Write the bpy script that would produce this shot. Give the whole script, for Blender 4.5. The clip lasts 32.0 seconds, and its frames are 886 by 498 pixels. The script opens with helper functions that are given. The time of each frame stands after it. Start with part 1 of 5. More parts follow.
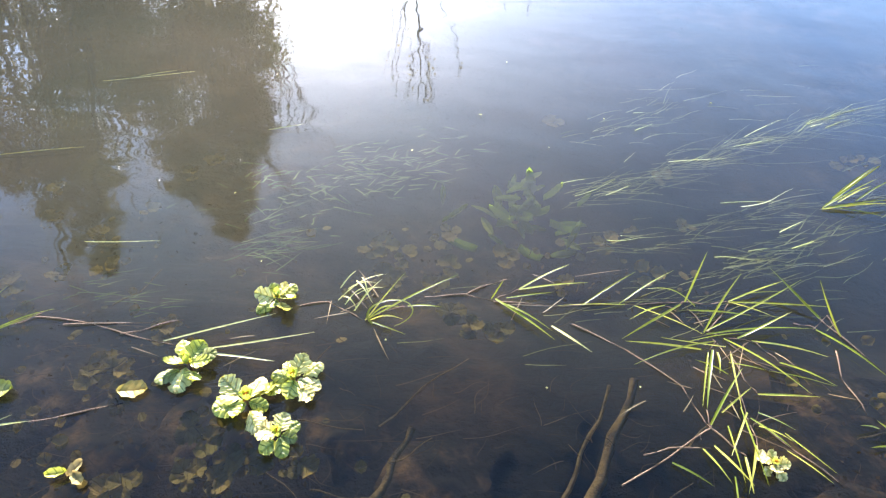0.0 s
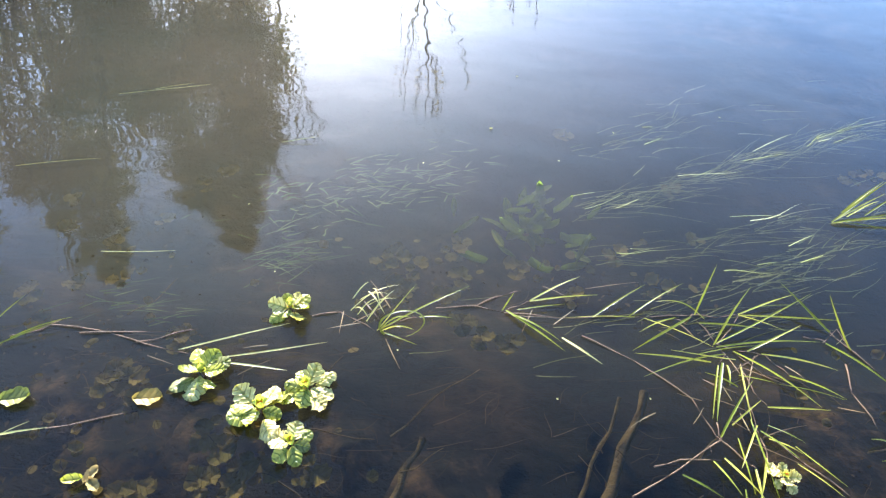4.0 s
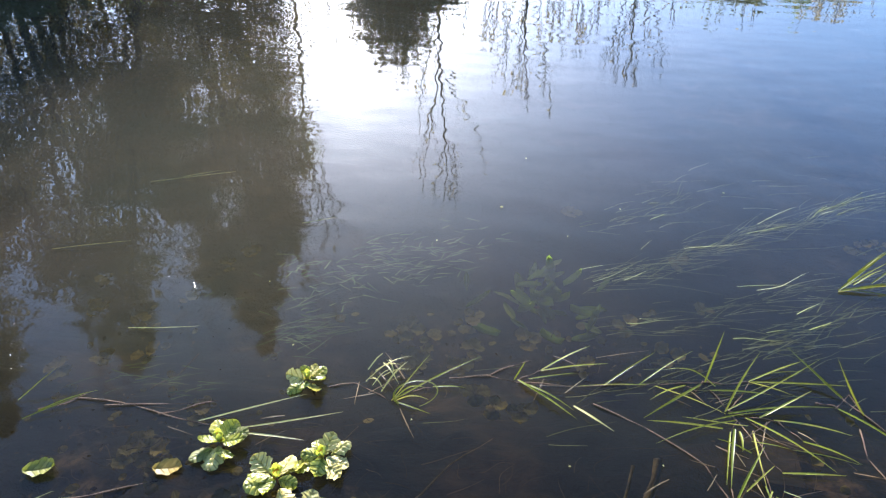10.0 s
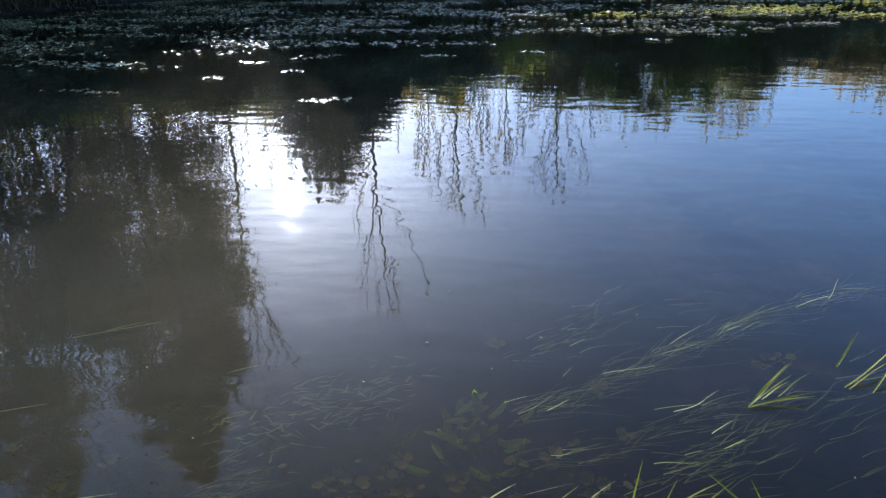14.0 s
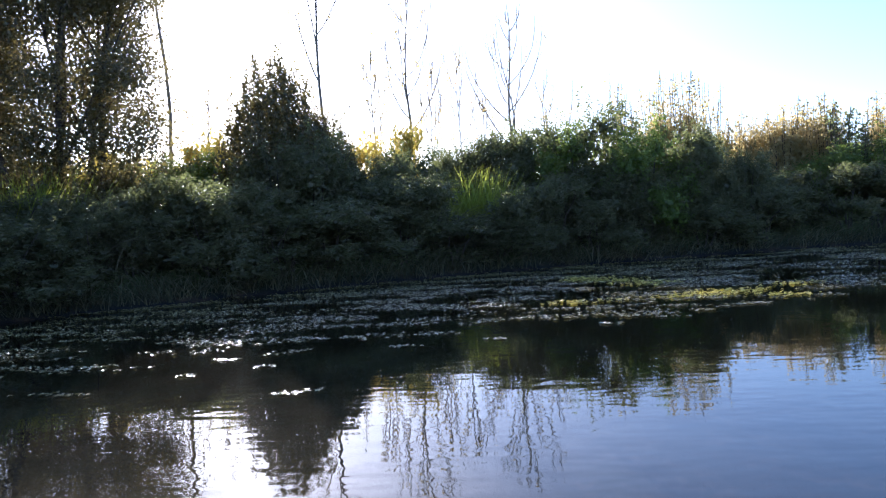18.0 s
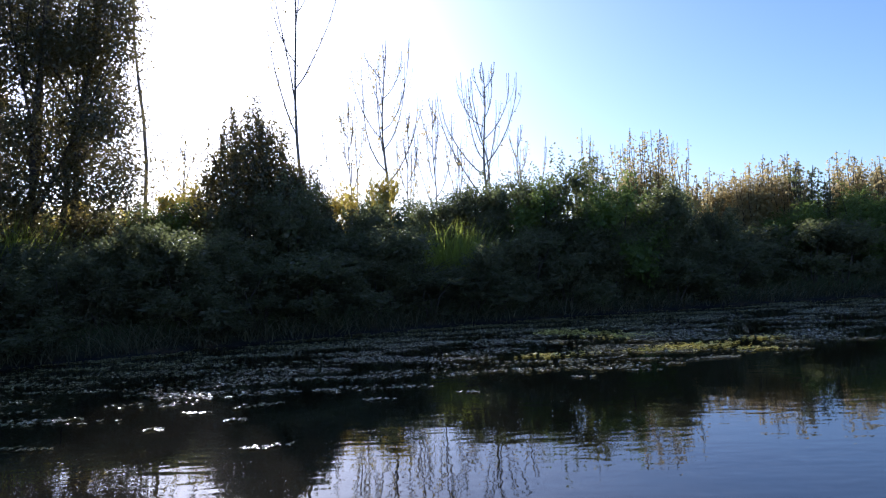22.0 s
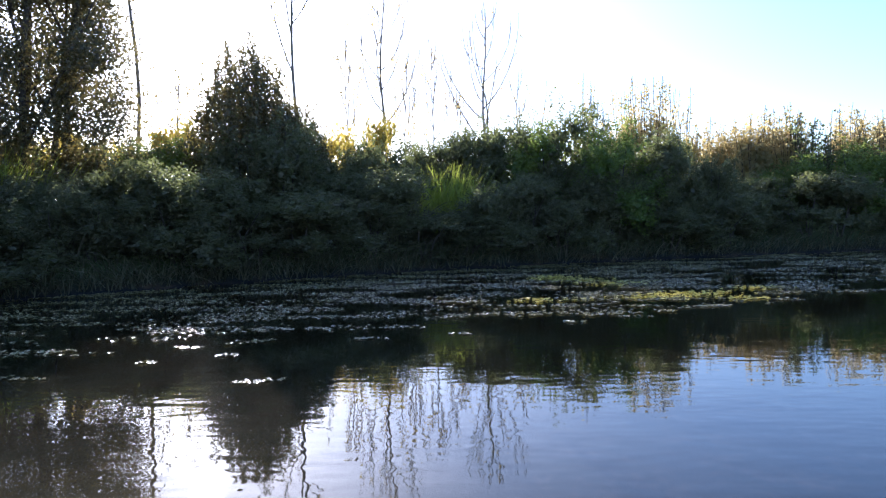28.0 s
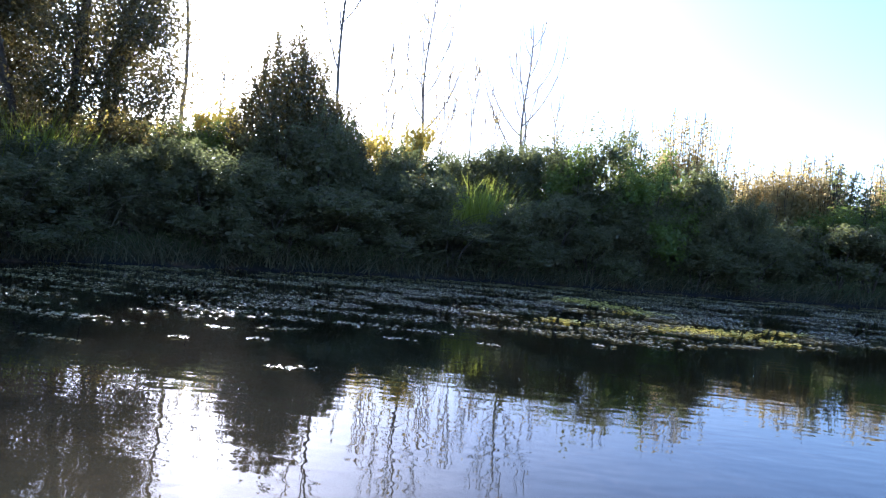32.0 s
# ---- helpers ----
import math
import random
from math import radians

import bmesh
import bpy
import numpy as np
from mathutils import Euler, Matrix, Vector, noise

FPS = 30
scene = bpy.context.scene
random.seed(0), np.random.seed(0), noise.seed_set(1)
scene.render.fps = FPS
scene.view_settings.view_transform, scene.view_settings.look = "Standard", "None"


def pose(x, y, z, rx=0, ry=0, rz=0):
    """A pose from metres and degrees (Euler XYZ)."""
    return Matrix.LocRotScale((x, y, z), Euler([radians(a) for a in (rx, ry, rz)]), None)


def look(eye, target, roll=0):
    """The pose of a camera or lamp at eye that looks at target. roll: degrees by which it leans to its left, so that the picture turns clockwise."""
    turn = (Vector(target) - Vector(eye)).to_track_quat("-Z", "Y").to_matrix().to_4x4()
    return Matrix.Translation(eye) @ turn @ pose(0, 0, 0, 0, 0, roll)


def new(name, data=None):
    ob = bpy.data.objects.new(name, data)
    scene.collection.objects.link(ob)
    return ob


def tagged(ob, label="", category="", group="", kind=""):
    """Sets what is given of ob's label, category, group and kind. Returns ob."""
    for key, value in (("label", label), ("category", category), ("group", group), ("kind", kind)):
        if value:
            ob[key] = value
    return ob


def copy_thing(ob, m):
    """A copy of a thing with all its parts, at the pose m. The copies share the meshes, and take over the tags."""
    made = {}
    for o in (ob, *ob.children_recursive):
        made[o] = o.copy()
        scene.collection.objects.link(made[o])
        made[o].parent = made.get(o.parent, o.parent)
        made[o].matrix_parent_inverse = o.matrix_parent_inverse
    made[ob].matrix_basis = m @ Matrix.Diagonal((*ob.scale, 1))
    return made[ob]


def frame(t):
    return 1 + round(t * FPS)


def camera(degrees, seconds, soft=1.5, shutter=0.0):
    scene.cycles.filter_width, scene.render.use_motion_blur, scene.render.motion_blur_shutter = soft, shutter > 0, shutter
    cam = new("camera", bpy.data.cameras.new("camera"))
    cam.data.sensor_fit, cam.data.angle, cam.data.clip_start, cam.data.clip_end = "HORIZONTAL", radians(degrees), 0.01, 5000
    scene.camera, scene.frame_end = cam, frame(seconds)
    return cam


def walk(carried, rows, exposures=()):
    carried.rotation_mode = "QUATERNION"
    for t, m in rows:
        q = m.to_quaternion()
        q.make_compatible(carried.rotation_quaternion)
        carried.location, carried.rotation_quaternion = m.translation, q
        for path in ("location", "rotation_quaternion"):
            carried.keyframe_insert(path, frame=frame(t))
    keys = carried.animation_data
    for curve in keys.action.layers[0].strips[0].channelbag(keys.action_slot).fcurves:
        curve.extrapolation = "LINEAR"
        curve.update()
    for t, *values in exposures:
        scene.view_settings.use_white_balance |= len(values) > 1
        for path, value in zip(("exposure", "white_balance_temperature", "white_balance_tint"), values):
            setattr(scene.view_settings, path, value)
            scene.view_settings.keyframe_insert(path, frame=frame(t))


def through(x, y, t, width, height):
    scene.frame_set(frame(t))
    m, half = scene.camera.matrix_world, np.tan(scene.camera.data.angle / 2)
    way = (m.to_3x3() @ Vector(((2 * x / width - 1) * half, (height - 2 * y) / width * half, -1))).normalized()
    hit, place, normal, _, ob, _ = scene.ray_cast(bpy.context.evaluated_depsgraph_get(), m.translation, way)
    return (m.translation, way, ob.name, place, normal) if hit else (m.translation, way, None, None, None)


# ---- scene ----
cam = camera(65.3, 32.0, 1.25)
PATH = [
    (0.0, 0.000, 0.000, 1.350, 8.81, -43.64, 1.60),
    (0.5, -0.003, 0.031, 1.373, 9.24, -44.69, 1.39),
    (1.0, 0.001, 0.046, 1.391, 9.59, -45.27, 1.30),
    (1.5, -0.003, 0.051, 1.393, 9.59, -45.29, 1.39),
    (2.0, -0.004, 0.045, 1.389, 9.59, -45.07, 1.43),
    (2.5, -0.006, 0.029, 1.382, 9.51, -44.59, 1.49),
    (3.0, -0.008, 0.013, 1.371, 9.33, -43.84, 1.55),
    (3.5, -0.011, -0.005, 1.365, 9.47, -43.15, 1.53),
    (5.5, -0.009, -0.031, 1.357, 9.88, -41.89, 1.04),
    (6.0, -0.006, -0.029, 1.361, 10.11, -41.91, 0.88),
    (6.5, -0.012, -0.020, 1.371, 10.02, -42.25, 1.01),
    (7.0, -0.013, -0.006, 1.384, 10.10, -42.89, 1.13),
    (7.5, -0.012, 0.005, 1.392, 10.37, -43.39, 1.01),
    (8.0, -0.010, 0.006, 1.394, 10.31, -43.25, 1.01),
    (8.5, -0.010, -0.005, 1.380, 10.21, -42.53, 0.91),
    (9.0, 0.003, -0.028, 1.366, 10.40, -40.46, 0.63),
    (9.5, 0.021, -0.059, 1.371, 11.62, -38.05, -0.68),
    (10.0, 0.027, -0.093, 1.377, 11.79, -35.45, -0.80),
    (10.5, 0.026, -0.111, 1.377, 11.61, -34.29, -0.70),
    (11.0, 0.027, -0.119, 1.390, 11.46, -33.96, -0.49),
    (11.5, 0.026, -0.122, 1.419, 10.95, -33.55, -0.61),
    (12.0, 0.031, -0.102, 1.448, 9.90, -34.20, -0.14),
    (12.5, 0.050, -0.098, 1.458, 9.32, -33.71, -0.29),
    (13.0, 0.068, -0.099, 1.468, 8.49, -32.08, -0.87),
    (13.5, 0.086, -0.099, 1.472, 7.83, -29.40, -0.99),
    (14.0, 0.106, -0.094, 1.488, 6.25, -26.16, -1.43),
    (14.5, 0.116, -0.105, 1.505, 4.68, -23.12, -1.44),
    (15.0, 0.130, -0.127, 1.521, 3.64, -20.26, -1.12),
    (15.5, 0.131, -0.149, 1.524, 2.35, -16.74, -1.67),
    (17.5, 0.092, -0.227, 1.480, 1.77, -5.07, -2.53),
    (18.0, 0.094, -0.251, 1.477, 2.55, -2.49, -3.11),
    (18.5, 0.101, -0.273, 1.485, 2.62, -0.49, -3.14),
    (19.0, 0.108, -0.291, 1.491, 2.51, 0.79, -3.16),
    (19.5, 0.111, -0.305, 1.496, 1.65, 3.19, -3.25),
    (20.0, 0.112, -0.317, 1.496, 1.21, 3.92, -3.09),
    (20.5, 0.111, -0.324, 1.498, 0.85, 3.52, -2.78),
    (21.0, 0.110, -0.331, 1.495, 0.83, 3.24, -2.60),
    (21.5, 0.110, -0.336, 1.493, 0.72, 2.59, -2.59),
    (22.0, 0.111, -0.340, 1.497, 0.29, 1.65, -2.61),
    (22.5, 0.109, -0.347, 1.498, 0.04, 1.88, -2.55),
    (23.0, 0.110, -0.353, 1.498, -0.00, 1.76, -2.72),
    (23.5, 0.113, -0.354, 1.497, -0.42, 0.63, -2.32),
    (24.0, 0.115, -0.352, 1.500, -0.51, 0.57, -2.53),
    (24.5, 0.117, -0.349, 1.507, -0.91, 0.50, -2.85),
    (25.0, 0.119, -0.349, 1.506, -0.73, 0.20, -2.75),
    (25.5, 0.121, -0.345, 1.503, -0.78, -0.15, -2.39),
    (27.5, 0.134, -0.302, 1.467, 0.18, -2.17, -1.76),
    (28.0, 0.124, -0.280, 1.455, 0.10, -2.90, -1.18),
    (28.5, 0.104, -0.252, 1.443, -0.99, -3.93, 0.21),
    (29.0, 0.069, -0.229, 1.430, -2.56, -5.39, 1.47),
    (29.5, 0.023, -0.217, 1.420, -1.18, -5.90, 1.86),
    (30.0, -0.019, -0.215, 1.412, 0.19, -6.43, 2.56),
    (30.5, -0.054, -0.221, 1.405, -0.12, -4.54, 3.43),
    (31.0, -0.084, -0.233, 1.398, -1.24, -2.75, 4.66),
    (31.5, -0.109, -0.248, 1.392, -0.07, -2.00, 5.13),
    (32.0, -0.129, -0.261, 1.388, 1.59, -1.97, 5.18),
]
EXPOSURES = [(0.0, 3.3, 5950, 12), (1.5, 3.12, 5700, 10), (8.5, 3.05, 5700, 10), (9.5, 2.7, 5700, 12), (11.0, 1.84, 5600, 12), (12.2, 1.95, 5600, 12), (13.0, 1.78, 5450, 12), (15.0, 1.62, 5400, 13), (17.5, 1.7, 5600, 20), (18.2, 1.55, 5600, 20), (19.0, 1.02, 5450, 21), (20.0, 0.74, 5400, 22), (24.0, 0.88, 5400, 22), (28.0, 1.65, 5600, 19), (30.0, 1.95, 5550, 19), (32.0, 1.85, 5500, 20)]
walk(cam, [(t, pose(x, y, z, 0, 0, w) @ pose(0, 0, 0, 90 + p) @ pose(0, 0, 0, 0, 0, r)) for t, x, y, z, w, p, r in PATH], EXPOSURES)

# ---- daylight: low sun over the far bank ----
SUN_AZ, SUN_EL = radians(-19.6), radians(21.2)
world = bpy.data.worlds.new("world")
scene.world = world
world.use_nodes = True
wn = world.node_tree
wn.nodes.clear()
sky = wn.nodes.new("ShaderNodeTexSky")
sky.sky_type, sky.sun_disc = "NISHITA", False
sky.sun_elevation, sky.sun_rotation = SUN_EL, SUN_AZ
sky.air_density, sky.dust_density, sky.ozone_density = 1.0, 1.05, 4.3
back = wn.nodes.new("ShaderNodeBackground")
back.inputs["Strength"].default_value = 0.10
wout = wn.nodes.new("ShaderNodeOutputWorld")
wn.links.new(sky.outputs[0], back.inputs["Color"])
wn.links.new(back.outputs[0], wout.inputs["Surface"])
sun_data = bpy.data.lights.new("sun", "SUN")
sun_data.energy, sun_data.angle, sun_data.color = 5.0, radians(0.6), (1.0, 0.93, 0.82)
sun = new("sun", sun_data)
SUN_DIR = Vector((math.sin(SUN_AZ) * math.cos(SUN_EL), math.cos(SUN_AZ) * math.cos(SUN_EL), math.sin(SUN_EL)))
sun.matrix_world = look(SUN_DIR * 200, (0, 0, 0))


# ---- materials ----
class Nodes:
    """A small wrapper to write node trees in few lines."""

    def __init__(self, name):
        self.mat = bpy.data.materials.new(name)
        self.mat.use_nodes = True
        self.tree = self.mat.node_tree
        self.tree.nodes.clear()

    def add(self, kind, values=None, **links):
        node = self.tree.nodes.new("ShaderNode" + kind)
        for key, value in (values or {}).items():
            node.inputs[key].default_value = value
        for key, value in links.items():
            self.tree.links.new(value, node.inputs[key.replace("_", " ")])
        return node

    def link(self, a, b):
        self.tree.links.new(a, b)

    def ramp(self, fac, stops, mode="LINEAR"):
        node = self.tree.nodes.new("ShaderNodeValToRGB")
        node.color_ramp.interpolation = mode
        el = node.color_ramp.elements
        while len(el) < len(stops):
            el.new(0.5)
        for e, (p, c) in zip(el, stops):
            e.position, e.color = p, (*c, 1)
        self.link(fac, node.inputs[0])
        return node.outputs[0]

    def noise(self, scale, detail=4, rough=0.6, vector=None, distortion=0.0):
        node = self.add("TexNoise", {"Scale": scale, "Detail": detail, "Roughness": rough, "Distortion": distortion})
        if vector is None:
            vector = self.add("TexCoord").outputs["Object"]
        self.link(vector, node.inputs["Vector"])
        return node.outputs["Fac"]

    def bump(self, height, strength, distance):
        return self.add("Bump", {"Strength": strength, "Distance": distance}, Height=height).outputs[0]

    def done(self, shader):
        out = self.tree.nodes.new("ShaderNodeOutputMaterial")
        self.link(shader, out.inputs["Surface"])
        return self.mat


def leaf_material(name, stops, through, amount=0.4, rough=0.5, gloss=0.5):
    """Foliage: colour by leaf, mottled, with light shining through."""
    n = Nodes(name)
    rnd = n.add("NewGeometry").outputs["Random Per Island"]
    col = n.ramp(rnd, stops)
    mott = n.ramp(n.noise(14, 3), [(0.3, (0.72, 0.72, 0.72)), (0.75, (1.15, 1.15, 1.15))])
    mix = n.add("MixRGB", {"Fac": 1.0}, Color1=col, Color2=mott)
    mix.blend_type = "MULTIPLY"
    prin = n.add("BsdfPrincipled", {"Roughness": rough, "Specular IOR Level": gloss}, Base_Color=mix.outputs[0])
    tl = n.add("MixRGB", {"Fac": 0.6, "Color2": (*through, 1)}, Color1=col)
    tr = n.add("BsdfTranslucent", Color=tl.outputs[0])
    sh = n.add("MixShader", {"Fac": amount})
    n.link(prin.outputs[0], sh.inputs[1])
    n.link(tr.outputs[0], sh.inputs[2])
    return n.done(sh.outputs[0])


def bark_material(name, a, b, scale=9.0):
    n = Nodes(name)
    co = n.add("TexCoord").outputs["Object"]
    mp = n.add("Mapping", {"Scale": (1, 1, 0.25)}, Vector=co).outputs[0]
    f = n.noise(scale, 6, 0.65, mp)
    g = n.noise(scale * 6, 3, 0.6, mp)
    col = n.ramp(f, [(0.3, a), (0.7, b)])
    return n.done(n.add("BsdfPrincipled", {"Roughness": 0.85}, Base_Color=col, Normal=n.bump(g, 0.6, 0.02)).outputs[0])


def water_material():
    n = Nodes("river_water")
    co = n.add("TexCoord").outputs["Object"]
    low = n.add("Mapping", {"Scale": (0.75, 1.6, 1.0), "Rotation": (0, 0, 0.25)}, Vector=co).outputs[0]
    h1 = n.noise(2.6, 1, 0.4, low)
    fine = n.add("Mapping", {"Scale": (0.6, 1.3, 1.0), "Rotation": (0, 0, 0.2)}, Vector=co).outputs[0]
    h2 = n.noise(9.0, 0, 0.5, fine)
    h3 = n.noise(0.45, 2, 0.5, low)
    add = n.add("Math", {1: 0.42})
    add.operation = "MULTIPLY_ADD"
    n.link(h2, add.inputs[0])
    n.link(h1, add.inputs[2])
    h4 = n.noise(21.0, 0, 0.5, fine)
    add2 = n.add("Math", {1: 0.035})
    add2.operation = "MULTIPLY_ADD"
    n.link(h4, add2.inputs[0])
    n.link(add.outputs[0], add2.inputs[2])
    calm = n.ramp(h3, [(0.35, (0.45, 0.45, 0.45)), (0.65, (1, 1, 1))])
    mul = n.add("Math")
    mul.operation = "MULTIPLY"
    n.link(add2.outputs[0], mul.inputs[0])
    n.link(calm, mul.inputs[1])
    nor = n.bump(mul.outputs[0], 1.0, 0.0027)
    face = n.add("LayerWeight", {"Blend": 0.5}, Normal=nor).outputs["Facing"]
    steep = n.add("Math", {1: 4.0})
    steep.operation = "POWER"
    n.link(face, steep.inputs[0])
    fres = n.add("Math", {1: 0.98, 2: 0.015})
    fres.operation = "MULTIPLY_ADD"
    n.link(steep.outputs[0], fres.inputs[0])
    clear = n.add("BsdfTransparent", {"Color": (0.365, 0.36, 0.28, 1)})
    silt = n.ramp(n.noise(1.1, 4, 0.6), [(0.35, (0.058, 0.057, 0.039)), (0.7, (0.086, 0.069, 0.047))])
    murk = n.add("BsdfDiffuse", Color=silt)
    # The silt is real murk; its share by place paints in water brightness.
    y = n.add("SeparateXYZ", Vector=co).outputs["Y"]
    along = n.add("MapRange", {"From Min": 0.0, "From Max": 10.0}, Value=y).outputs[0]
    tone_by_y = n.ramp(along, [(0.095, (0.004, 0.004, 0.004)), (0.15, (0.19, 0.19, 0.19)), (0.24, (0.36, 0.36, 0.36)), (0.75, (0.12, 0.12, 0.12))])
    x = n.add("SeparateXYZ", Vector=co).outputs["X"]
    # More murk towards the left lightens the water there.
    left_lift = n.add("MapRange", {"From Min": -0.1, "From Max": -1.3, "To Min": 0.0, "To Max": 0.17}, Value=x).outputs[0]
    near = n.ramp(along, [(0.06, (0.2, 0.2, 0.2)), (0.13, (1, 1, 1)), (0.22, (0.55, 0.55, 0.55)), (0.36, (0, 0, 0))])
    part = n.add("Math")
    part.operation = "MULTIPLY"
    n.link(left_lift, part.inputs[0])
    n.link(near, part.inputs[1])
    # Less murk towards the right darkens the water there.
    right_dim = n.add("MapRange", {"From Min": 0.0, "From Max": 1.1, "To Min": 1.0, "To Max": 0.2}, Value=x).outputs[0]
    toned_part = n.add("Math")
    toned_part.operation = "MULTIPLY"
    n.link(tone_by_y, toned_part.inputs[0])
    n.link(right_dim, toned_part.inputs[1])
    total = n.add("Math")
    n.link(toned_part.outputs[0], total.inputs[0])
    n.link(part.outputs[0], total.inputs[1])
    murk_share = total.outputs[0]
    body = n.add("MixShader", Fac=murk_share)
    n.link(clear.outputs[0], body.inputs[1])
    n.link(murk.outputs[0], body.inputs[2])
    gl = n.add("BsdfGlossy", {"Roughness": 0.0}, Normal=nor)
    wide = n.add("BsdfGlossy", {"Roughness": 0.095}, Normal=nor)
    both = n.add("MixShader", {"Fac": 0.003})
    n.link(gl.outputs[0], both.inputs[1])
    n.link(wide.outputs[0], both.inputs[2])
    sh = n.add("MixShader", Fac=fres.outputs[0])
    n.link(body.outputs[0], sh.inputs[1])
    n.link(both.outputs[0], sh.inputs[2])
    return n.done(sh.outputs[0])


def ground_material():
    n = Nodes("earth")
    f = n.noise(1.6, 6, 0.65)
    g = n.noise(11, 5, 0.7)
    bed = n.ramp(f, [(0.42, (0.004, 0.004, 0.005)), (0.54, (0.024, 0.015, 0.009)), (0.68, (0.095, 0.052, 0.026))])
    fine = n.ramp(g, [(0.3, (0.55, 0.55, 0.55)), (0.7, (1.2, 1.2, 1.2))])
    mix = n.add("MixRGB", {"Fac": 1.0}, Color1=bed, Color2=fine)
    mix.blend_type = "MULTIPLY"
    turf = n.ramp(g, [(0.3, (0.035, 0.045, 0.015)), (0.7, (0.10, 0.12, 0.035))])
    z = n.add("SeparateXYZ", Vector=n.add("NewGeometry").outputs["Position"]).outputs["Z"]
    up = n.add("MapRange", {"From Min": 0.02, "From Max": 0.5}, Value=z).outputs[0]
    both = n.add("MixRGB", Fac=up, Color1=mix.outputs[0], Color2=turf)
    return n.done(n.add("BsdfPrincipled", {"Roughness": 0.95}, Base_Color=both.outputs[0], Normal=n.bump(g, 0.8, 0.03)).outputs[0])


def blade_material(name, stops, through, rough=0.42, amount=0.3):
    """Grass blade: long streaks along the blade and a paler midrib side."""
    n = Nodes(name)
    rnd = n.add("ObjectInfo").outputs["Random"]
    col = n.ramp(rnd, stops)
    streak = n.ramp(n.noise(60, 3, 0.6), [(0.3, (0.7, 0.7, 0.6)), (0.7, (1.25, 1.25, 1.2))])
    mix = n.add("MixRGB", {"Fac": 1.0}, Color1=col, Color2=streak)
    mix.blend_type = "MULTIPLY"
    prin = n.add("BsdfPrincipled", {"Roughness": rough, "Specular IOR Level": 0.19}, Base_Color=mix.outputs[0])
    tr = n.add("BsdfTranslucent", {"Color": (*through, 1)})
    sh = n.add("MixShader", {"Fac": amount})
    n.link(prin.outputs[0], sh.inputs[1])
    n.link(tr.outputs[0], sh.inputs[2])
    return n.done(sh.outputs[0])


def pad_material(name, a, b, vein, through, rough=0.38, spec=0.6, lines=1.0):
    """Broad water leaf: pale quilted fields between dark side veins, blotched."""
    n = Nodes(name)
    rnd = n.add("ObjectInfo").outputs["Random"]
    co = n.add("TexCoord").outputs["Object"]
    xyz = n.add("SeparateXYZ", Vector=co)
    ay = n.add("Math")
    ay.operation = "ABSOLUTE"
    n.link(xyz.outputs["Y"], ay.inputs[0])
    f = n.noise(60, 4, 0.6)
    s1 = n.add("Math", {1: -310.0})
    s1.operation = "MULTIPLY_ADD"
    n.link(ay.outputs[0], s1.inputs[0])
    s2 = n.add("Math", {1: 430.0})
    s2.operation = "MULTIPLY"
    n.link(xyz.outputs["X"], s2.inputs[0])
    n.link(s2.outputs[0], s1.inputs[2])
    s3 = n.add("Math", {1: 5.0})
    s3.operation = "MULTIPLY_ADD"
    n.link(f, s3.inputs[0])
    n.link(s1.outputs[0], s3.inputs[2])
    wave = n.add("Math")
    wave.operation = "SINE"
    n.link(s3.outputs[0], wave.inputs[0])
    field = n.ramp(n.add("MapRange", {"From Min": -1.0, "From Max": 1.0}, Value=wave.outputs[0]).outputs[0], [(0.02, (0, 0, 0)), (0.20, (1, 1, 1))])
    rib = n.ramp(ay.outputs[0], [(0.0008, (0.25, 0.25, 0.25)), (0.0026, (1, 1, 1))])
    both = n.add("MixRGB", {"Fac": 1.0}, Color1=field, Color2=rib)
    both.blend_type = "MULTIPLY"
    soft = n.add("MixRGB", {"Fac": lines, "Color1": (0.7, 0.7, 0.7, 1)}, Color2=both.outputs[0])
    col = n.add("MixRGB", {"Color1": (*a, 1)}, Fac=soft.outputs[0], Color2=n.ramp(f, [(0.35, b), (0.7, vein)]))
    tint = n.ramp(rnd, [(0.0, (0.72, 0.78, 0.66)), (1.0, (1.15, 1.1, 1.0))])
    m1 = n.add("MixRGB", {"Fac": 1.0}, Color1=col.outputs[0], Color2=tint)
    m1.blend_type = "MULTIPLY"
    prin = n.add("BsdfPrincipled", {"Roughness": rough, "Specular IOR Level": spec}, Base_Color=m1.outputs[0], Normal=n.bump(both.outputs[0], 0.5, 0.0025))
    tr = n.add("BsdfTranslucent", {"Color": (*through, 1)})
    sh = n.add("MixShader", {"Fac": 0.3})
    n.link(prin.outputs[0], sh.inputs[1])
    n.link(tr.outputs[0], sh.inputs[2])
    return n.done(sh.outputs[0])


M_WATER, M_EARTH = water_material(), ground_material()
M_HEDGE = leaf_material("bramble_leaf", [(0, (0.085, 0.08, 0.048)), (0.6, (0.125, 0.118, 0.068)), (1, (0.20, 0.175, 0.10))], (0.32, 0.37, 0.11), 0.46, 0.5, 0.45)
M_HEDGE_LIGHT = leaf_material("willow_leaf", [(0, (0.06, 0.10, 0.022)), (0.6, (0.10, 0.16, 0.035)), (1, (0.18, 0.22, 0.06))], (0.40, 0.48, 0.10), 0.5, 0.4)
M_TREE = leaf_material("alder_leaf", [(0, (0.06, 0.062, 0.028)), (0.7, (0.105, 0.095, 0.04)), (1, (0.20, 0.14, 0.06))], (0.28, 0.22, 0.06), 0.42, 0.35, 0.8)
